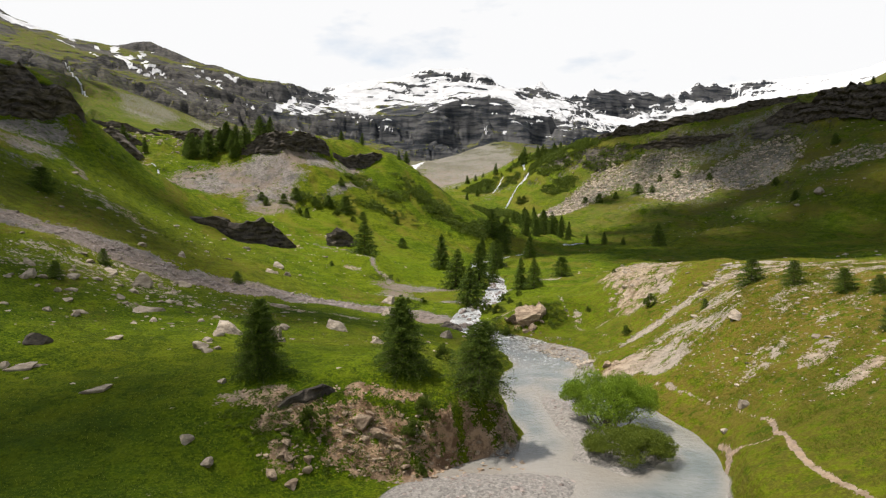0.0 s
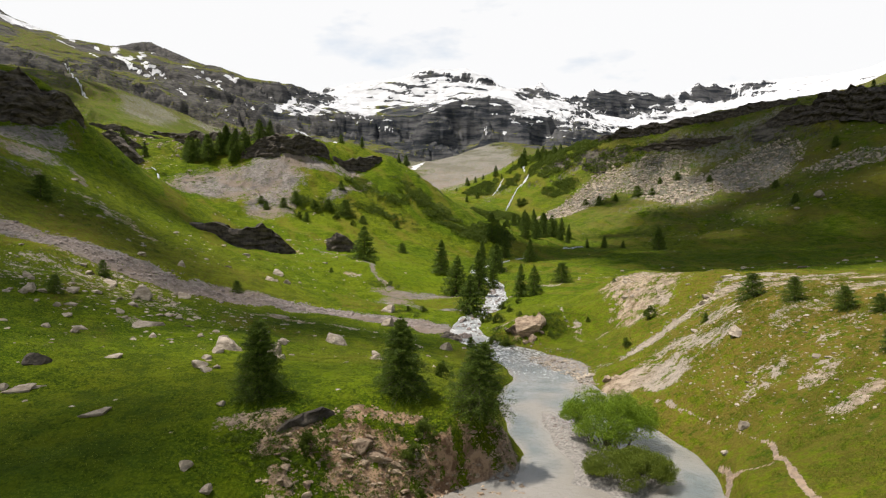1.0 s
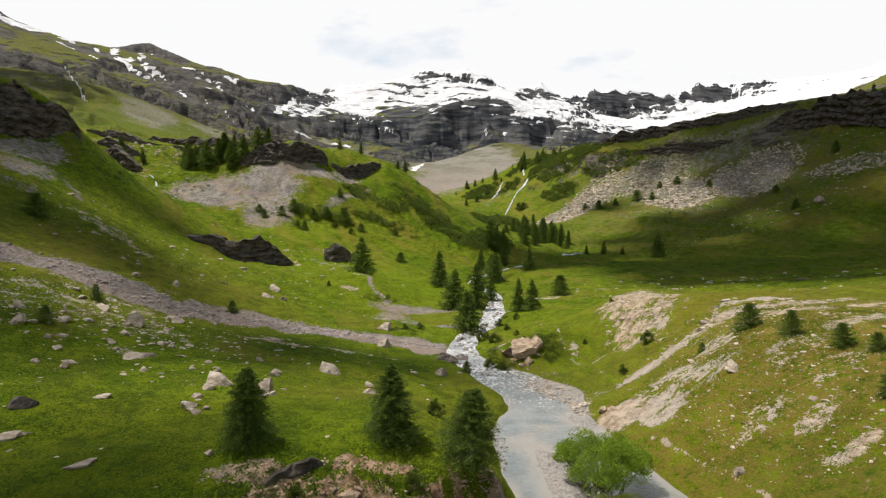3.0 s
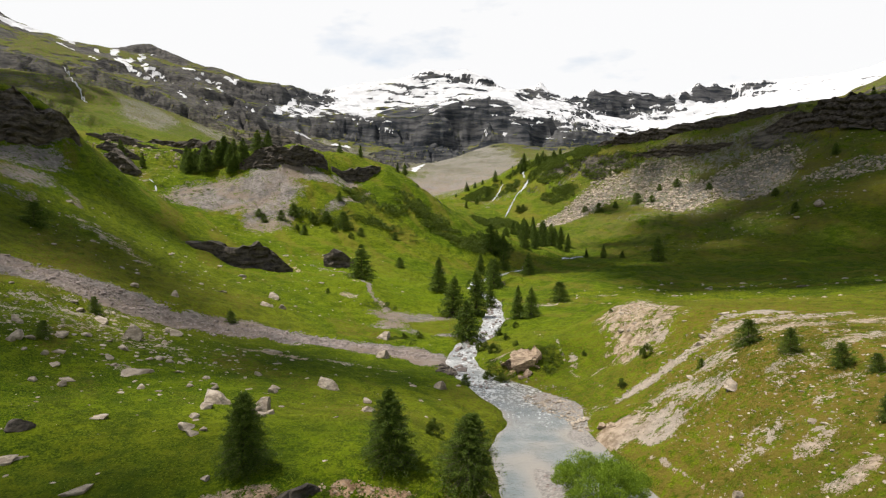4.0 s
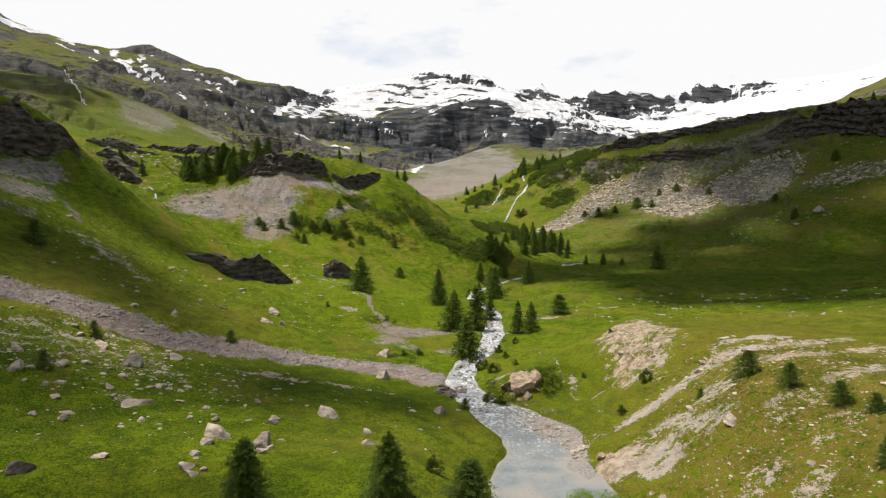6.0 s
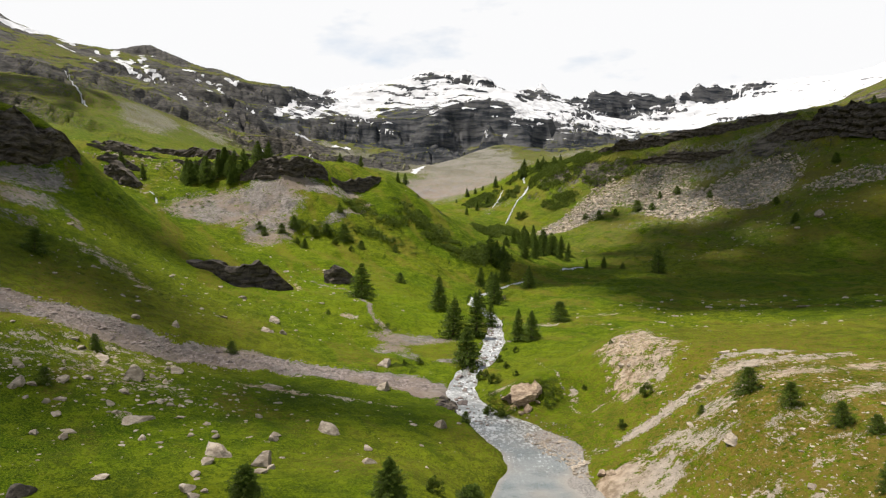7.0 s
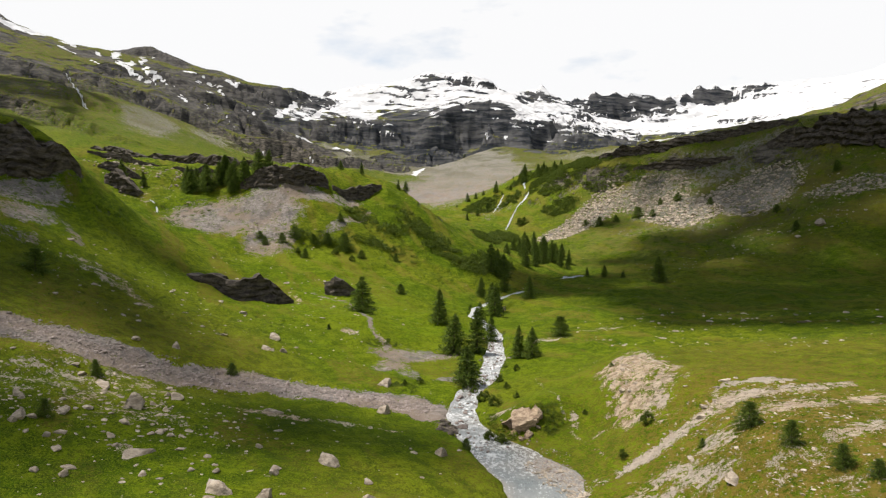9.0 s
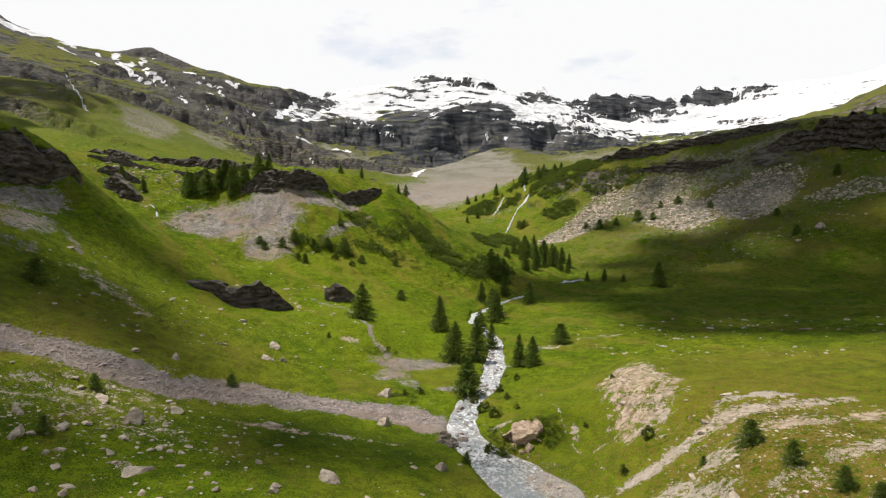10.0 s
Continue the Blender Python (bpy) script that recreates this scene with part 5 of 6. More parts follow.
thicket("scrub", "dark scrub along the ledges under the skyline", [(185, 522, 55, 8, -27), (245, 492, 30, 8, -45), (150, 520, 26, 8, -25), (262, 448, 10, 26, 20)], 380, 1.2, 60)
thicket("scrub", "small shrubs dotted over the flank of the knob", [(-52, 302, 20, 14, 10), (-30, 310, 14, 9, -20), (-66, 284, 12, 8, 0), (-20, 300, 14, 8, 0)], 130, 1.0, 64)
thicket("scrub", "low dark scrub on the bench below the rock wall", [(-150, 340, 30, 26, 0), (-120, 300, 12, 10, 0), (-170, 380, 30, 20, 0), (-110, 345, 24, 10, 0)], 260, 0.9, 59)
thicket("scrub", "low green willow scrub along the stream", [(-8, 134, 5, 2.2, 10), (-4, 130, 4, 2, 0), (10, 120, 1.2, 6, 0), (14, 150, 1.2, 8, -10), (-16, 168, 6, 2, 40)], 150, 0.55, 53)
thicket("scrub", "small green plants on the eroded bank", [(-8, 45.4, 7, 2.4, 5), (0, 45.4, 5, 2.2, 15), (4.6, 48.3, 1.6, 1.8, 30), (-14, 45.5, 3, 2.2, 10)], 900, 0.22, 54)
thicket("scrub", "small dark plants on the earthy nose of the bluff", [(4.3, 48.4, 1.0, 3.0, 22)], 170, 0.24, 56)
thicket("scrub", "low willow scrub overhanging the stream beside the ochre rock", [(10.6, 101.6, 1.9, 1.5, -30), (8.4, 106, 1.0, 2.4, 20)], 90, 0.5, 65)
thicket("scrub", "brownish-green scrub on the knoll beside the ochre rock", [(17, 104.5, 2.0, 2.4, 0), (18.8, 106, 1.4, 2.4, 0), (15.5, 106.6, 2.6, 0.9, 0), (9.2, 104, 1.2, 2.0, 0), (8.6, 110, 0.8, 3, 0)], 280, 0.30, 55)


def tufts(name, label, patches, n, size, seed):
    """Blades and tussocks standing in the turf, past counting."""
    rng = np.random.default_rng(seed)
    x, y = around(patches)(rng, n)
    keep = (fbm(x, y, 3.0, 3, 101) + 0.5 * fbm(x, y, 14, 2, 103) > -0.25)
    d, w = line_distance(x, y, RIVER)
    keep &= d > w + 0.9
    for px, py, ra, rb, turn, share in BLUFF_SOIL + HILL_SOIL:
        keep &= (blob(x, y, px, py, ra, rb, turn) < 0.75) | (rng.uniform(size=n) < 0.25)
    for line in (FOOTPATH, SIDE_PATH, SPUR_PATH):
        keep &= line_distance(x, y, line)[0] > 0.7
    d, w = line_distance(x, y, DEBRIS)
    keep &= d > w * 0.9
    x, y = x[keep], y[keep]
    s = size * rng.uniform(0.5, 1.4, len(x))
    p = np.column_stack([x, y, height(x, y) + 0.35 * s])
    mesh = cloud_mesh(name, p, np.tile((0, 0, 1.3), (len(x), 1)) + rng.normal(size=(len(x), 3)) * 0.3, s, rng, TURF)
    return tagged(new(name, mesh), label, "grass", kind="stuff")


tufts("grass_tufts", "tussocks of green grass on the near meadows", [(-24, 52, 22, 20, 0), (-8, 62, 16, 14, 0)], 30000, 0.065, 61)
tufts("grass_tufts", "coarse yellow-green grass on the dry stony hill", [(29, 48, 9, 12, 0), (35, 60, 11, 14, 0), (40, 74, 10, 12, 0), (23, 40, 4, 10, 0)], 70000, 0.065, 63)
tufts("grass_tufts", "tussocks of green grass across the valley floor", [(-40, 90, 34, 30, 0), (-20, 170, 34, 40, 0), (40, 100, 30, 40, 0), (-75, 150, 30, 40, 30)], 30000, 0.11, 62)

# ---------- boulders ----------
KINDS = [(STONE, "pale grey limestone boulder in the grass"), (OCHRE_STONE, "ochre sandstone boulder on the eroded bank"), (DARK_STONE, "dark weathered boulder in the grass"), (STONE, "flat beige slab of rock lying in the turf")]
MADE = {}


def boulder(kind, form, m):
    """A boulder of one of nine shapes, at the pose m."""
    if (kind, form) not in MADE:
        ob = part("boulder", rock_bmesh(100 + kind * 3 + form, (1.12, 0.86, 0.72), 3, 14, 0.11), KINDS[kind][0])
        MADE[kind, form] = tagged(ob, KINDS[kind][1], "boulder", "boulders in the valley")
    else:
        ob = copy_thing(MADE[kind, form], m)
    ob.matrix_basis = m
    return ob


# x, y, size, kind
KEY_ROCKS = [
    (30.9, 67, 1.3, 0), (-8.1, 69.7, 1.4, 0), (-19.2, 66.4, 1.7, 0), (-18.0, 65.9, 0.7, 0), (-24.6, 62.2, 1.0, 0), (-23.9, 58.7, 1.0, 0), (-32.8, 59.8, 1.3, 3), (-35.2, 51.4, 1.1, 3), (-7.0, 46.0, 1.5, 1), (-5.8, 45.7, 1.2, 1), (-2.8, 46.2, 0.6, 0), (19.6, 76.5, 1.3, 1), (20.6, 75.5, 1.1, 1), (12.8, 101.4, 1.1, 1), (206, 346, 4.5, 0), (36, 48, 1.2, 0), (34.5, 46.5, 1.1, 0), (33, 45.5, 0.9, 0), (42, 94, 1.3, 3), (43.6, 94.5, 1.2, 3), (40.6, 93, 1.0, 3), (24.8, 52, 0.8, 0), (22.5, 50.5, 0.6, 0)]
MEADOW_ROCKS = [
    (-37.9, 75.4, 3.67, 3), (-15.0, 81.3, 1.98, 0), (-20.6, 76.7, 1.12, 0), (-44.0, 90.4, 1.91, 0), (-51.7, 95.6, 2.48, 3), (-50.9, 78.0, 1.01, 0), (-52.0, 77.0, 1.25, 0), (-52.1, 76.2, 0.87, 0), (-29.1, 103.4, 3.19, 3), (-12.4, 132.6, 2.15, 0), (-51.0, 144.7, 2.82, 3), (-52.1, 145.2, 1.65, 3), (-40.6, 152.9, 1.99, 0), (-39.9, 141.7, 1.84, 0), (-38.3, 141.3, 1.38, 0), (-36.3, 142.9, 1.16, 0), (-50.7, 119.7, 1.36, 0), (-56.5, 115.7, 1.13, 0), (-40.9, 97.2, 1.58, 0), (-42.5, 97.6, 0.79, 0)]
FIELD_ROCKS = [
    (-44.6, 88.5, 0.86, 0), (-42.7, 92.7, 0.75, 0), (-40.6, 92.0, 0.75, 0), (-49.1, 81.1, 1.45, 0), (-41.6, 78.8, 0.77, 0), (-38.5, 82.4, 0.94, 3), (-36.2, 83.3, 0.95, 0), (-33.5, 79.6, 1.55, 3), (-45.1, 73.1, 1.19, 3), (-44.2, 67.9, 0.88, 0), (-41.2, 68.1, 0.99, 0), (-33.9, 70.8, 0.69, 0), (-29.4, 73.1, 0.71, 0), (-26.7, 73.7, 0.72, 0), (-47.4, 75.2, 0.85, 0), (-45.9, 75.5, 0.86, 3), (-55.8, 82.7, 0.94, 0), (-54.8, 81.9, 0.66, 0), (-28.1, 87.2, 1.13, 3), (-25.0, 85.4, 0.69, 0)]
BLUFF_ROCKS = [
    (-24.7, 68.3, 2.0, 0), (-24.7, 65.5, 1.17, 0), (-20.3, 75.4, 0.86, 0), (-10.5, 112.4, 1.82, 0), (-22.2, 58.5, 0.66, 0), (-22.8, 57.4, 0.75, 0), (-24.3, 59.2, 0.48, 0), (-18.2, 70.2, 0.8, 3), (-9.0, 76.4, 0.87, 0), (-0.2, 93.1, 1.66, 0), (-9.5, 51.2, 0.58, 3), (-18.5, 49.0, 0.48, 0), (-35.8, 50.5, 1.89, 3), (-36.8, 50.5, 0.82, 0), (-37.0, 55.6, 1.7, 2), (-27.7, 47.1, 1.76, 3), (-18.6, 42.1, 0.82, 0), (-16.7, 40.8, 0.66, 0), (-12.6, 41.8, 0.95, 1), (-11.8, 43.1, 0.84, 1), (-11.2, 41.4, 0.87, 1), (-10.5, 43.5, 0.78, 1), (-10.3, 42.8, 0.76, 1), (-12.4, 43.1, 0.56, 1)]
for k, (x, y, s, kind) in enumerate(KEY_ROCKS + MEADOW_ROCKS + FIELD_ROCKS + BLUFF_ROCKS):
    s = s * (1.12 if kind == 0 else 1.0)
    m = pose(x, y, h_at(x, y) + (0.02 if kind != 3 else -0.14) * s, rnd.uniform(-14, 14), rnd.uniform(-14, 14), rnd.uniform(0, 360))
    boulder(kind, k % 3, m @ Matrix.Diagonal((s, s * rnd.uniform(0.8, 1.2), s * (rnd.uniform(0.75, 1.15) if kind != 3 else rnd.uniform(0.45, 0.65)), 1)))
# slabs and ledges of the eroded bluff: x, y, lift, half length, half depth, half height, turn, tilt, kind
BLUFF_SLABS = [
    (-12.4, 45.9, 0.0, 0.54, 0.35, 0.36, 30, -10, 1), (-8.0, 45.4, 0.1, 0.78, 0.42, 0.33, 8, -25, 1), (-6.6, 45.2, 0.1, 0.66, 0.42, 0.36, -6, -25, 1), (-7.2, 46.2, 0.1, 0.84, 0.42, 0.3, 10, -25, 1), (-5.4, 46.0, 0.0, 0.54, 0.35, 0.27, 0, -20, 1), (-4.0, 46.9, 0.0, 0.6, 0.35, 0.24, 12, -20, 1), (-9.0, 46.2, 0.0, 0.54, 0.35, 0.3, 14, -20, 1), (-13.6, 45.4, 0.0, 0.48, 0.35, 0.24, 20, -15, 1)]
KNOLL_SLABS = [
    (0.6, 46.4, 0.1, 0.44, 0.35, 0.28, 16, -25, 1), (2.2, 47.0, 0.1, 0.5, 0.35, 0.28, 24, -25, 1), (11.4, 104.6, 0.1, 1.43, 0.98, 1.04, 30, -35, 1), (13.4, 104.0, 0.1, 1.54, 1.05, 1.16, 10, -40, 1), (15.0, 105.2, 0.1, 1.32, 0.98, 1.04, -12, -38, 1), (12.6, 106.0, 0.1, 1.38, 0.98, 0.94, 35, -30, 1), (13.4, 101.8, 0.1, 0.83, 0.56, 0.44, 40, -15, 1), (10.2, 105.6, 0.1, 0.66, 0.56, 0.44, 50, -20, 1), (15.6, 103.2, 0.1, 0.66, 0.56, 0.5, -20, -30, 1)]
for k, (x, y, up, ra, rb, rc, turn, tilt, kind) in enumerate(BLUFF_SLABS + KNOLL_SLABS):
    boulder(kind, (k + 1) % 3, pose(x, y, h_at(x, y) + up, tilt, 0, turn) @ Matrix.Diagonal((ra, rb, rc * 1.3, 1)))

# broken ledges of the bluff, block beside block
for k in range(56):
    x = rnd.choice((-13.6, -8.2, -7.0, -5.8, -3.4, -1.6, -0.4, 2.0, 3.4)) + rnd.gauss(0, 0.9)
    y = 45.4 + 0.08 * (x + 7) + rnd.gauss(0, 0.55)
    s = rnd.choice((0.16, 0.2, 0.26, 0.34, 0.5)) * rnd.uniform(0.8, 1.2)
    boulder(1, k % 3, pose(x, y, h_at(x, y) + 0.05, rnd.uniform(-35, 5), rnd.uniform(-12, 12), rnd.uniform(-30, 40)) @ Matrix.Diagonal((s * 1.3, s * 0.8, s * rnd.uniform(0.7, 1.1), 1)))

# ---------- loose stones ----------
rs = np.random.default_rng(77)
stones("debris_stones", "pinkish-grey rubble filling the debris channel", sow(rs, 10500, along(DEBRIS, 0.95), 0.05), rs.gamma(1.5, 0.075, 10500) + 0.055, RUBBLE_STONE, 1)
stones("boulder_field", "grey fallen blocks on the slope below the cliff", sow(rs, 7600, around(SLOPE_SCREE[:6]), 0.2), np.minimum(rs.gamma(0.75, 0.62, 7600), 1.9) + 0.2, STONE, 2)
stones("field_stones", "pale stones scattered over the meadow",
       sow(rs, 800, around([(-44, 76, 16, 18, 0), (-46, 92, 16, 14, 0), (-34, 60, 12, 14, 0), (-30, 160, 14, 16, 0), (-44, 165, 22, 16, 0), (-24, 85, 26, 22, 0)]), 0.05), rs.gamma(0.8, 0.17, 800) + 0.05, STONE, 3, 0.42)
stones("field_stones", "dense brownish stones strewn below the debris channel",
       sow(rs, 1500, around([(-54, 90, 14, 10, 35), (-46, 84, 12, 9, 20), (-60, 82, 8, 12, 0), (-36, 90, 12, 7, 0)]), 0.06), rs.gamma(0.8, 0.15, 1500) + 0.04, STONE, 13, 0.45)
stones("hill_stones", "pale broken stones on the dry stony hill",
       sow(rs, 9000, around([(36, 66, 12, 16, 0), (40, 72, 10, 14, 0), (32, 54, 8, 10, 0), (40, 86, 12, 7, 10), (34, 104, 6, 9, 0), (26, 72, 5, 7, 0), (50, 80, 10, 8, 0), (31, 46, 4, 3, 0)]), 0.03), rs.gamma(0.9, 0.066, 9000) + 0.03, STONE, 4, 0.30)
stones("bank_stones", "ochre stones on the eroded river bank", sow(rs, 3200, around(BLUFF_SOIL), 0.05), rs.gamma(0.8, 0.06, 3200) + 0.03, OCHRE_STONE, 5, 0.5)
stones("bank_stones", "brown stones stuck in the earth at the nose of the bluff", sow(rs, 900, around([(4.2, 48.4, 0.9, 2.8, 22)]), 0.05), rs.gamma(1.0, 0.085, 900) + 0.03, OCHRE_STONE, 9)
stones("hill_stones", "pale broken stones on the bare mound", sow(rs, 1100, around([(33.5, 109, 4.5, 12, -8), (30.5, 85, 8, 2, 6), (44, 88, 9, 3, 6)]), 0.03), rs.gamma(0.9, 0.12, 1100) + 0.05, STONE, 10, 0.45)
stones("scree_stones", "grey scree blocks under the knob's cliff", sow(rs, 1500, around(KNOB_SCREE[:4]), 0.15), rs.gamma(1.2, 0.14, 1500) + 0.10, RUBBLE_STONE, 6)
stones("slope_stones", "grey blocks strewn over the bench below the rock wall", sow(rs, 700, around([(-160, 335, 28, 22, 0), (-130, 345, 24, 16, 0), (-142, 305, 10, 12, 0)]), 0.1), rs.gamma(0.9, 0.36, 700) + 0.12, STONE, 14, 0.6)
stones("river_stones", "rounded grey cobbles in the river and on its gravel bars",
       sow(rs, 2600, around([(12, 57, 2.4, 9, 8), (2, 42.5, 7, 3, 12), (17, 88, 3, 6, 25), (14, 94, 5, 4, 0), (9.6, 98, 4, 2, 0)]), 0.05), rs.gamma(1.2, 0.05, 2600) + 0.03, RUBBLE_STONE, 7)


def wade(places, sizes):
    """Lifts stones of the stream so that their tops break the water."""
    z = np.interp(places[:, 1], WATER_Y, WATER_Z)
    places[:, 2] = np.maximum(places[:, 2], z + 0.05 * sizes)
    return places


rw = np.random.default_rng(77)
size = rw.gamma(1.1, 0.15, 330) + 0.14
stones("river_stones", "wet dark stones breaking the white rapids", wade(sow(rw, 330, along(RIVER[9:17], 1.1), 0.05), size), size, RUBBLE_STONE, 71, 0.6)
size = rw.gamma(1.0, 0.09, 900) + 0.05
stones("river_stones", "pale cobbles heaped on the bar below the rapids", wade(sow(rw, 900, around([(16.6, 86, 2.6, 5.0, 25), (14.5, 91, 2.4, 3.0, 30), (17.5, 80, 1.2, 4, 8)]), 0.04), size), size, STONE, 72, 0.45)
size = rw.gamma(1.2, 0.16, 260) + 0.10
stones("bank_stones", "dark stones at the washed-out end of the gravel fan", sow(rw, 260, around([(1.2, 106.5, 1.6, 3.4, 20), (0.2, 110, 1.6, 2.4, 0)]), 0.06), size, DARK_STONE, 73, 0.6)
stones("slope_stones", "small stones scattered over the far meadow and slopes", sow(rs, 2200, around([(90, 180, 50, 40, 0), (60, 140, 30, 12, 0), (170, 360, 60, 30, 0), (-75, 150, 25, 30, 0), (-60, 230, 30, 20, 0), (-70, 275, 20, 16, 0), (-35, 195, 30, 14, 0), (230, 380, 60, 40, 0), (130, 520, 30, 20, 0), (-140, 300, 20, 20, 0)]), 0.1), rs.gamma(1.0, 0.24, 2200) + 0.10, STONE, 8, 0.5)


# ---------- standing rock ----------
rock_face("rock_outcrop", [(-77, 190, 0.6), (-72, 188.5, 2.2), (-66, 188, 4.2), (-60, 189.5, 6), (-55.5, 192, 7.6), (-51, 195, 5.2), (-47, 199, 0.8)], "dark brown bedded rock outcrop jutting from the grass slope", DARK_STONE, 7, 3)
rock_face("rock_outcrop", [(-42, 222, 4), (-38, 220.5, 6), (-34, 221.5, 5), (-31, 224, 2)], "dark block of rock standing in the meadow", DARK_STONE, 5, 4)
rock_face("cliff", [(-170, 174, 10), (-150, 178, 10), (-135, 181, 12), (-124, 184, 14), (-116.5, 188.5, 11), (-112, 197, 3)], "dark cliff at the top of the grassy hill", DARK_STONE, 8, 8, 1.0, 20)
rock_face("cliff", [(-102, 319, 3), (-94, 319, 8), (-84, 319, 10), (-76, 321, 10), (-67, 327, 8), (-60, 332, 5)], "dark cliff above the scree of the knob", DARK_STONE, 7, 9, 1.2, 14)
rock_face("cliff", [(-58, 333, 3), (-50, 336, 6), (-44, 340, 7), (-38, 345, 5), (-34, 349, 1.5)], "dark undercut cliff beside the green knob", DARK_STONE, 5, 10, 1.2, 12)
rock_face("cliff", [(-270, 478, 6), (-230, 455, 8), (-195, 440, 7), (-165, 432, 7), (-140, 418, 6), (-118, 402, 4), (-100, 396, 1)], "long low dark ledge along the grassy bench", DARK_STONE, 6, 11, 1.8, 10)
rock_face("cliff", [(-193, 345, 1), (-186, 350, 3.5), (-176, 352, 4), (-168, 356, 2), (-160, 358, 0.6)], "broken dark ledge in the grass of the bench", DARK_STONE, 6, 16, 0.8, 12)
rock_face("cliff", [(-172, 316, 1), (-168, 318, 4), (-162, 321, 5), (-156, 322, 3), (-151, 324, 0.6)], "low dark ledge above the small cascade", DARK_STONE, 6, 17, 0.8, 12)
rock_face("cliff", [(-150, 352, 0.6), (-143, 352, 3), (-134, 356, 3.4), (-126, 360, 1)], "low dark ledge behind the grove", DARK_STONE, 6, 18, 0.8, 12)
rock_face("rock_outcrop", [(-162, 304, 4), (-155, 301, 8), (-149, 299, 8), (-144, 299, 3)], "dark rock beside the small cascade", DARK_STONE, 6, 12, 1.0, 12)
rock_face("cliff", [(134, 549, 4), (154, 534, 9), (173, 521, 8), (193, 512, 7), (220, 501, 7), (243, 486, 7), (257, 465, 3)], "dark ledge under the skyline of the mountainside", DARK_STONE, 16, 13, 1.0, 18, coarse=1.6)
rock_face("cliff", [(154, 516, 2), (169, 507, 7), (187, 494, 9), (204, 483, 7), (217, 475, 2)], "broken dark ledge above the boulder field", DARK_STONE, 15, 14, 1.0, 18, coarse=1.6)
rock_face("cliff", [(235, 461, 3), (245, 443, 14), (252, 428, 19), (262, 413, 22), (276, 398, 23), (292, 386, 24), (318, 366, 24)], "dark bedded cliff above the shaded slope", DARK_STONE, 32, 15, 1.2, 28, 0.25, coarse=2.2)
rock_face("rock_outcrop", [(-13.2, 45.7, 0.2), (-12.4, 46.1, 0.6), (-11.5, 46.6, 0.85), (-10.6, 47.0, 1.0), (-9.9, 47.4, 0.8), (-9.2, 47.8, 0.2)], "dark tilted slab of rock breaking out of the bluff", DARK_STONE, 1.0, 42, 0.2, 14, 0.35, 0.5, coarse=0.35)
for seed, x, y, up, size, tilt, lean, turn, label in (
        (301, 13.2, 104.6, 0.3, (3.3, 2.3, 3.3), -22, 12, 14, "large ochre tilted block of rock on the river bank"),
        (302, 15.7, 105.0, -0.1, (2.4, 2.0, 2.8), -18, -10, -20, "brown weathered block of rock beside the ochre one"),
        (303, 13.9, 101.9, 0.1, (1.7, 1.0, 1.0), 6, -28, 34, "ochre slab of rock at the water's edge"),
        (304, 11.0, 105.4, -0.2, (1.9, 1.3, 1.4), -14, 10, 50, "small ochre block of rock in the turf")):
    ob = part("rock_outcrop", rock_bmesh(seed, size, 4, 13, 0.16), OCHRE_STONE)
    ob.matrix_basis = pose(x, y, h_at(x, y) + up, tilt, lean, turn)
    tagged(ob, label, "rock")


def falling_water():
    m = Nodes("white_falls", 0.6)
    return m.done(m.mix(m.ramp(m.noise(0.9, 6, 0.68, stretch=(1.6, 1.6, 0.5)), 0.36, 0.62), (0.08, 0.08, 0.075), (0.56, 0.57, 0.58)))


FALLS = falling_water()
ribbon("waterfall", [(76, 598, 0.6), (75, 590, 0.9), (74.5, 583, 0.5)], "upper step of the white waterfall", FALLS, 0.5)
ribbon("waterfall", [(77.5, 573, 0.6), (74, 567, 1.5), (70, 562, 1.7), (66.5, 557, 0.9), (62, 548, 0.55), (59, 540, 0.45), (54, 522, 0.7), (49.5, 506, 0.35)], "lower step of the white waterfall spreading over rock", FALLS, 0.5, 1.2)
ribbon("waterfall", [(74.6, 568.6, 0.3), (71.6, 565.5, 0.5), (70.6, 559, 0.4), (67.6, 553, 0.25)], "thin strand beside the white waterfall", FALLS, 0.5, 1.2)
ribbon("waterfall", [(56, 591, 0.35), (50, 577, 0.8), (46, 567, 0.6), (43.4, 560, 0.3)], "thin side strand of the waterfall", FALLS, 0.4, 1.2)
ribbon("stream", [(59, 330, 1.0), (65, 333.5, 2.2), (70, 336, 2.6), (75, 341, 1.6)], "bright bend of the stream beyond the trees", FALLS, 0.4)
ribbon("waterfall", [(-615, 1041, 0.8), (-594, 1015, 0.9), (-583, 1006, 1.2), (-527, 921, 1.1), (-511, 901, 1.2), (-504, 895, 1.2), (-488, 876, 0.8)], "long thin white waterfall down the far wall", FALLS, 1.2, 4)
ribbon("cascade", [(-137, 296.5, 0.25), (-134.5, 295.6, 0.4)], "upper step of a small white cascade", FALLS, 0.4)
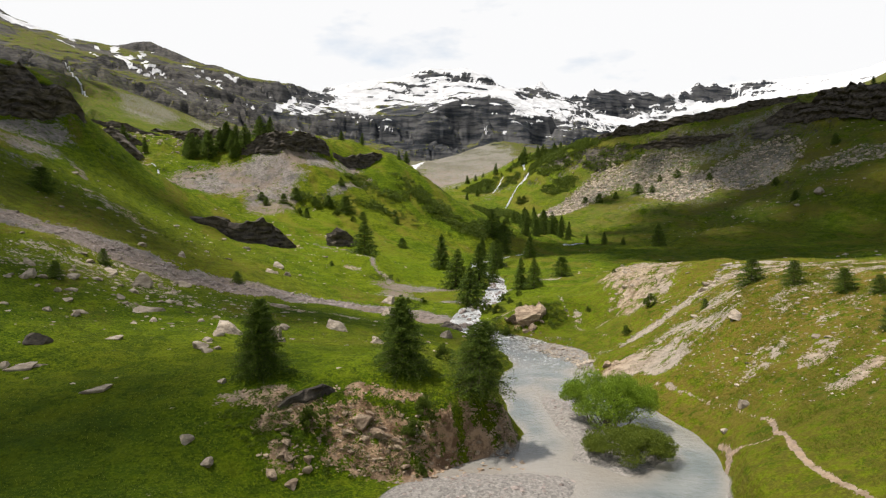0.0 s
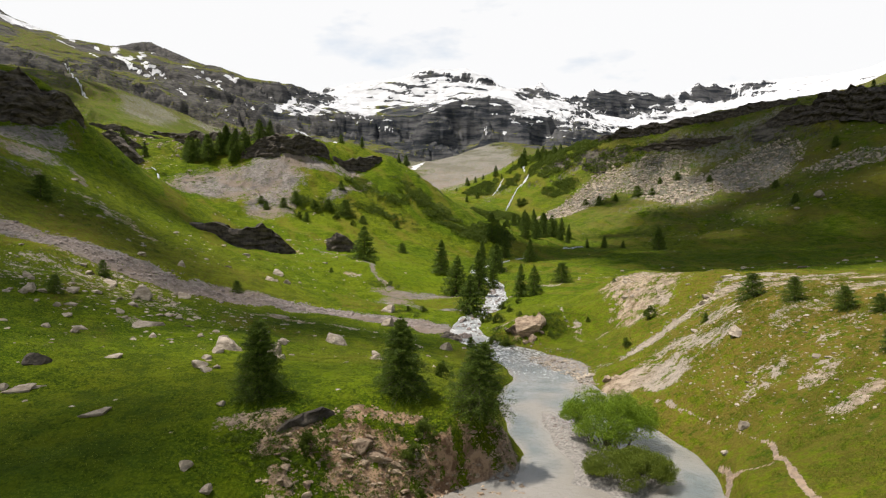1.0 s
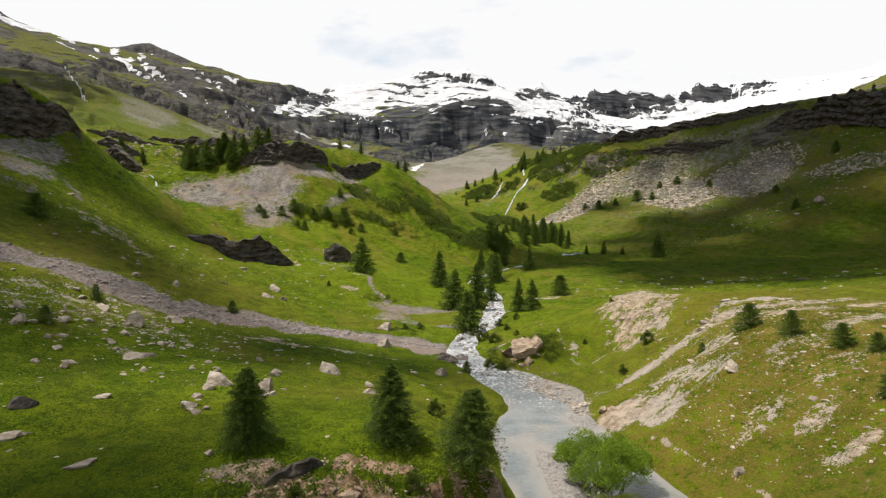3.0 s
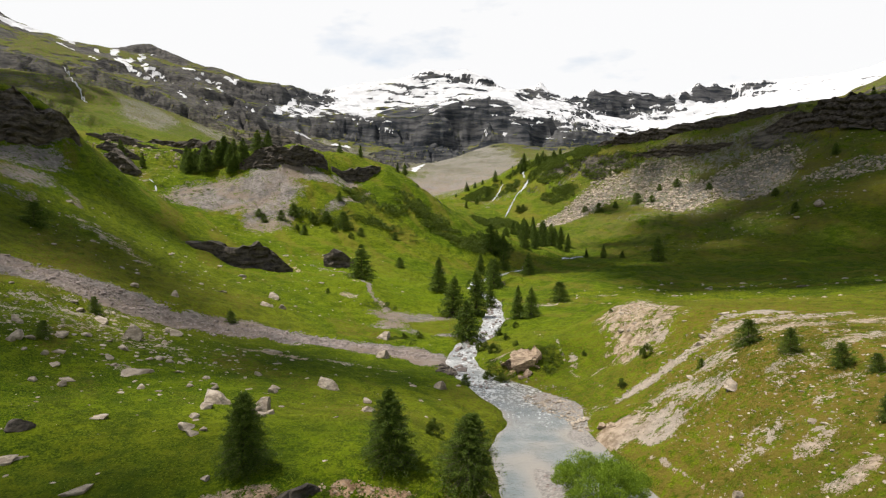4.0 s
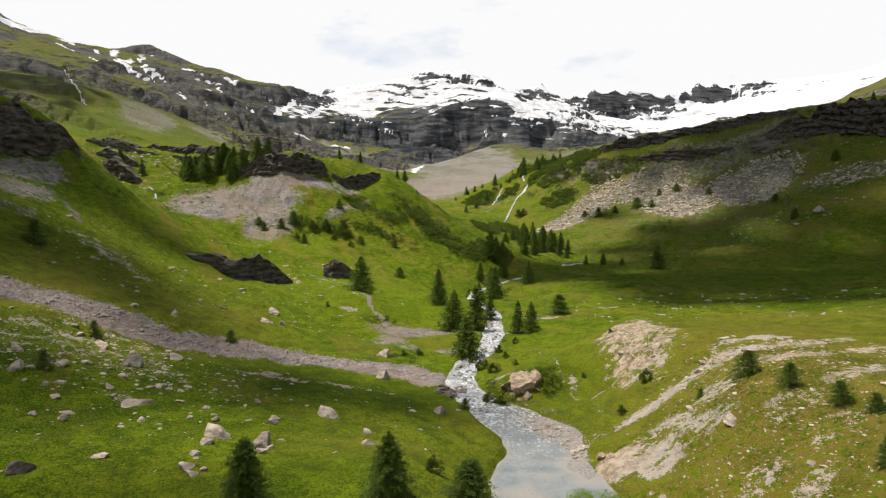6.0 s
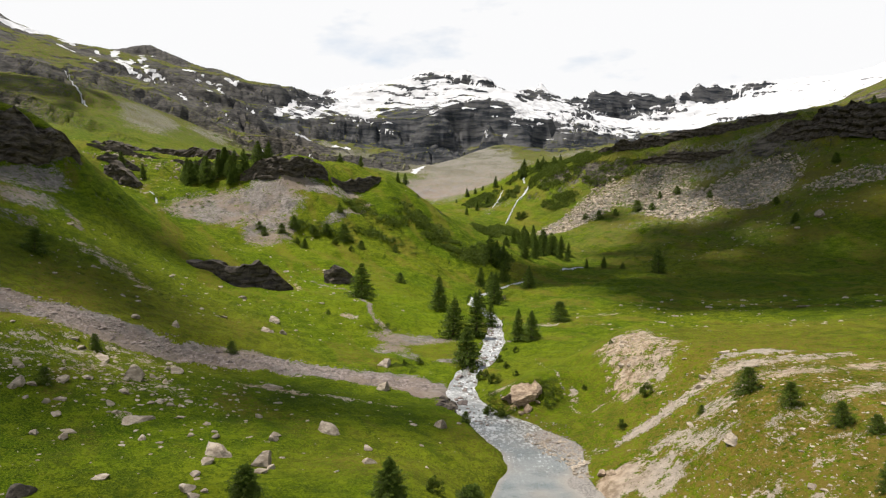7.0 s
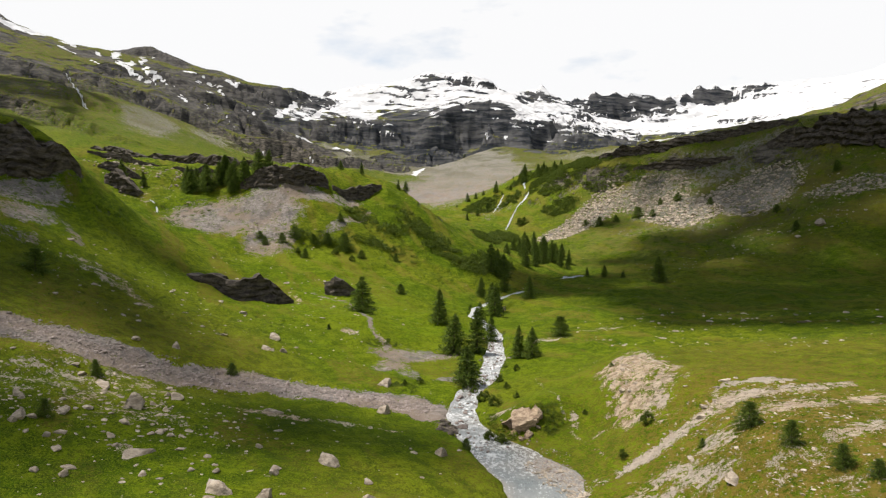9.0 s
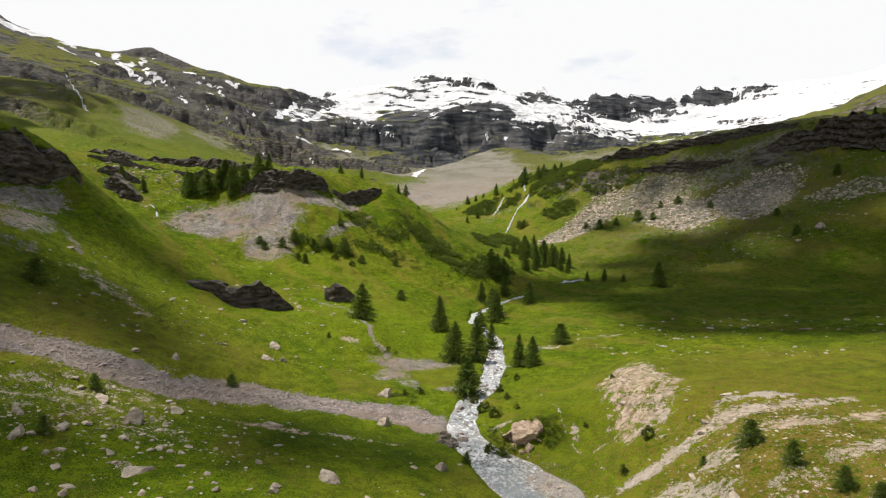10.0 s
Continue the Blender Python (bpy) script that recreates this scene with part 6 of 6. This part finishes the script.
ribbon("cascade", [(-133, 294.4, 0.35), (-131, 290, 0.45)], "lower step of a small white cascade", FALLS, 0.4)

# ---------- unseen clouds added over the valley to shade it; they stand west of it, towards the sun ---
CLOUD_UP = 2200.0
TO_SUN = sun_dir / sun_dir.z * CLOUD_UP
broken_cloud(TO_SUN.x + 156, TO_SUN.y + 300, CLOUD_UP, 124, 60, 145, 11.0, 1)
broken_cloud(TO_SUN.x + 172, TO_SUN.y + 216, CLOUD_UP, 104, 62, 150, 11.0, 8)
broken_cloud(TO_SUN.x + 260, TO_SUN.y + 250, CLOUD_UP, 100, 74, 140, 11.0, 2)
broken_cloud(TO_SUN.x + 322, TO_SUN.y + 438, CLOUD_UP, 112, 96, 300, 11.0, 3)
broken_cloud(TO_SUN.x + 255, TO_SUN.y + 545, CLOUD_UP, 85, 34, 60, 11.0, 12)
broken_cloud(TO_SUN.x + 180, TO_SUN.y + 470, CLOUD_UP, 55, 45, 8, 11.0, 7)
broken_cloud(TO_SUN.x + 165, TO_SUN.y + 378, CLOUD_UP, 76, 26, 46, 10.0, 10)
broken_cloud(TO_SUN.x + 302, TO_SUN.y + 356, CLOUD_UP, 74, 40, 66, 11.0, 17)
broken_cloud(TO_SUN.x - 36, TO_SUN.y + 36, CLOUD_UP, 22, 16, 5, 8.5, 4)
broken_cloud(TO_SUN.x - 22, TO_SUN.y + 98, CLOUD_UP, 25, 12, 7, 8.5, 5)
broken_cloud(TO_SUN.x - 44, TO_SUN.y + 80, CLOUD_UP, 24, 18, 3, 8.5, 16)
broken_cloud(TO_SUN.x - 72, TO_SUN.y + 119, CLOUD_UP, 30, 20, 24, 8.5, 9)
broken_cloud(TO_SUN.x - 470, TO_SUN.y + 830, CLOUD_UP, 80, 150, 66, 14.0, 14)
# added only to darken the cliff on the left hilltop
broken_cloud(TO_SUN.x - 92, TO_SUN.y + 190, CLOUD_UP, 30, 16, 12, 8.5, 15)
broken_cloud(TO_SUN.x - 110, TO_SUN.y + 125, CLOUD_UP, 50, 46, 46, 10.0, 6)
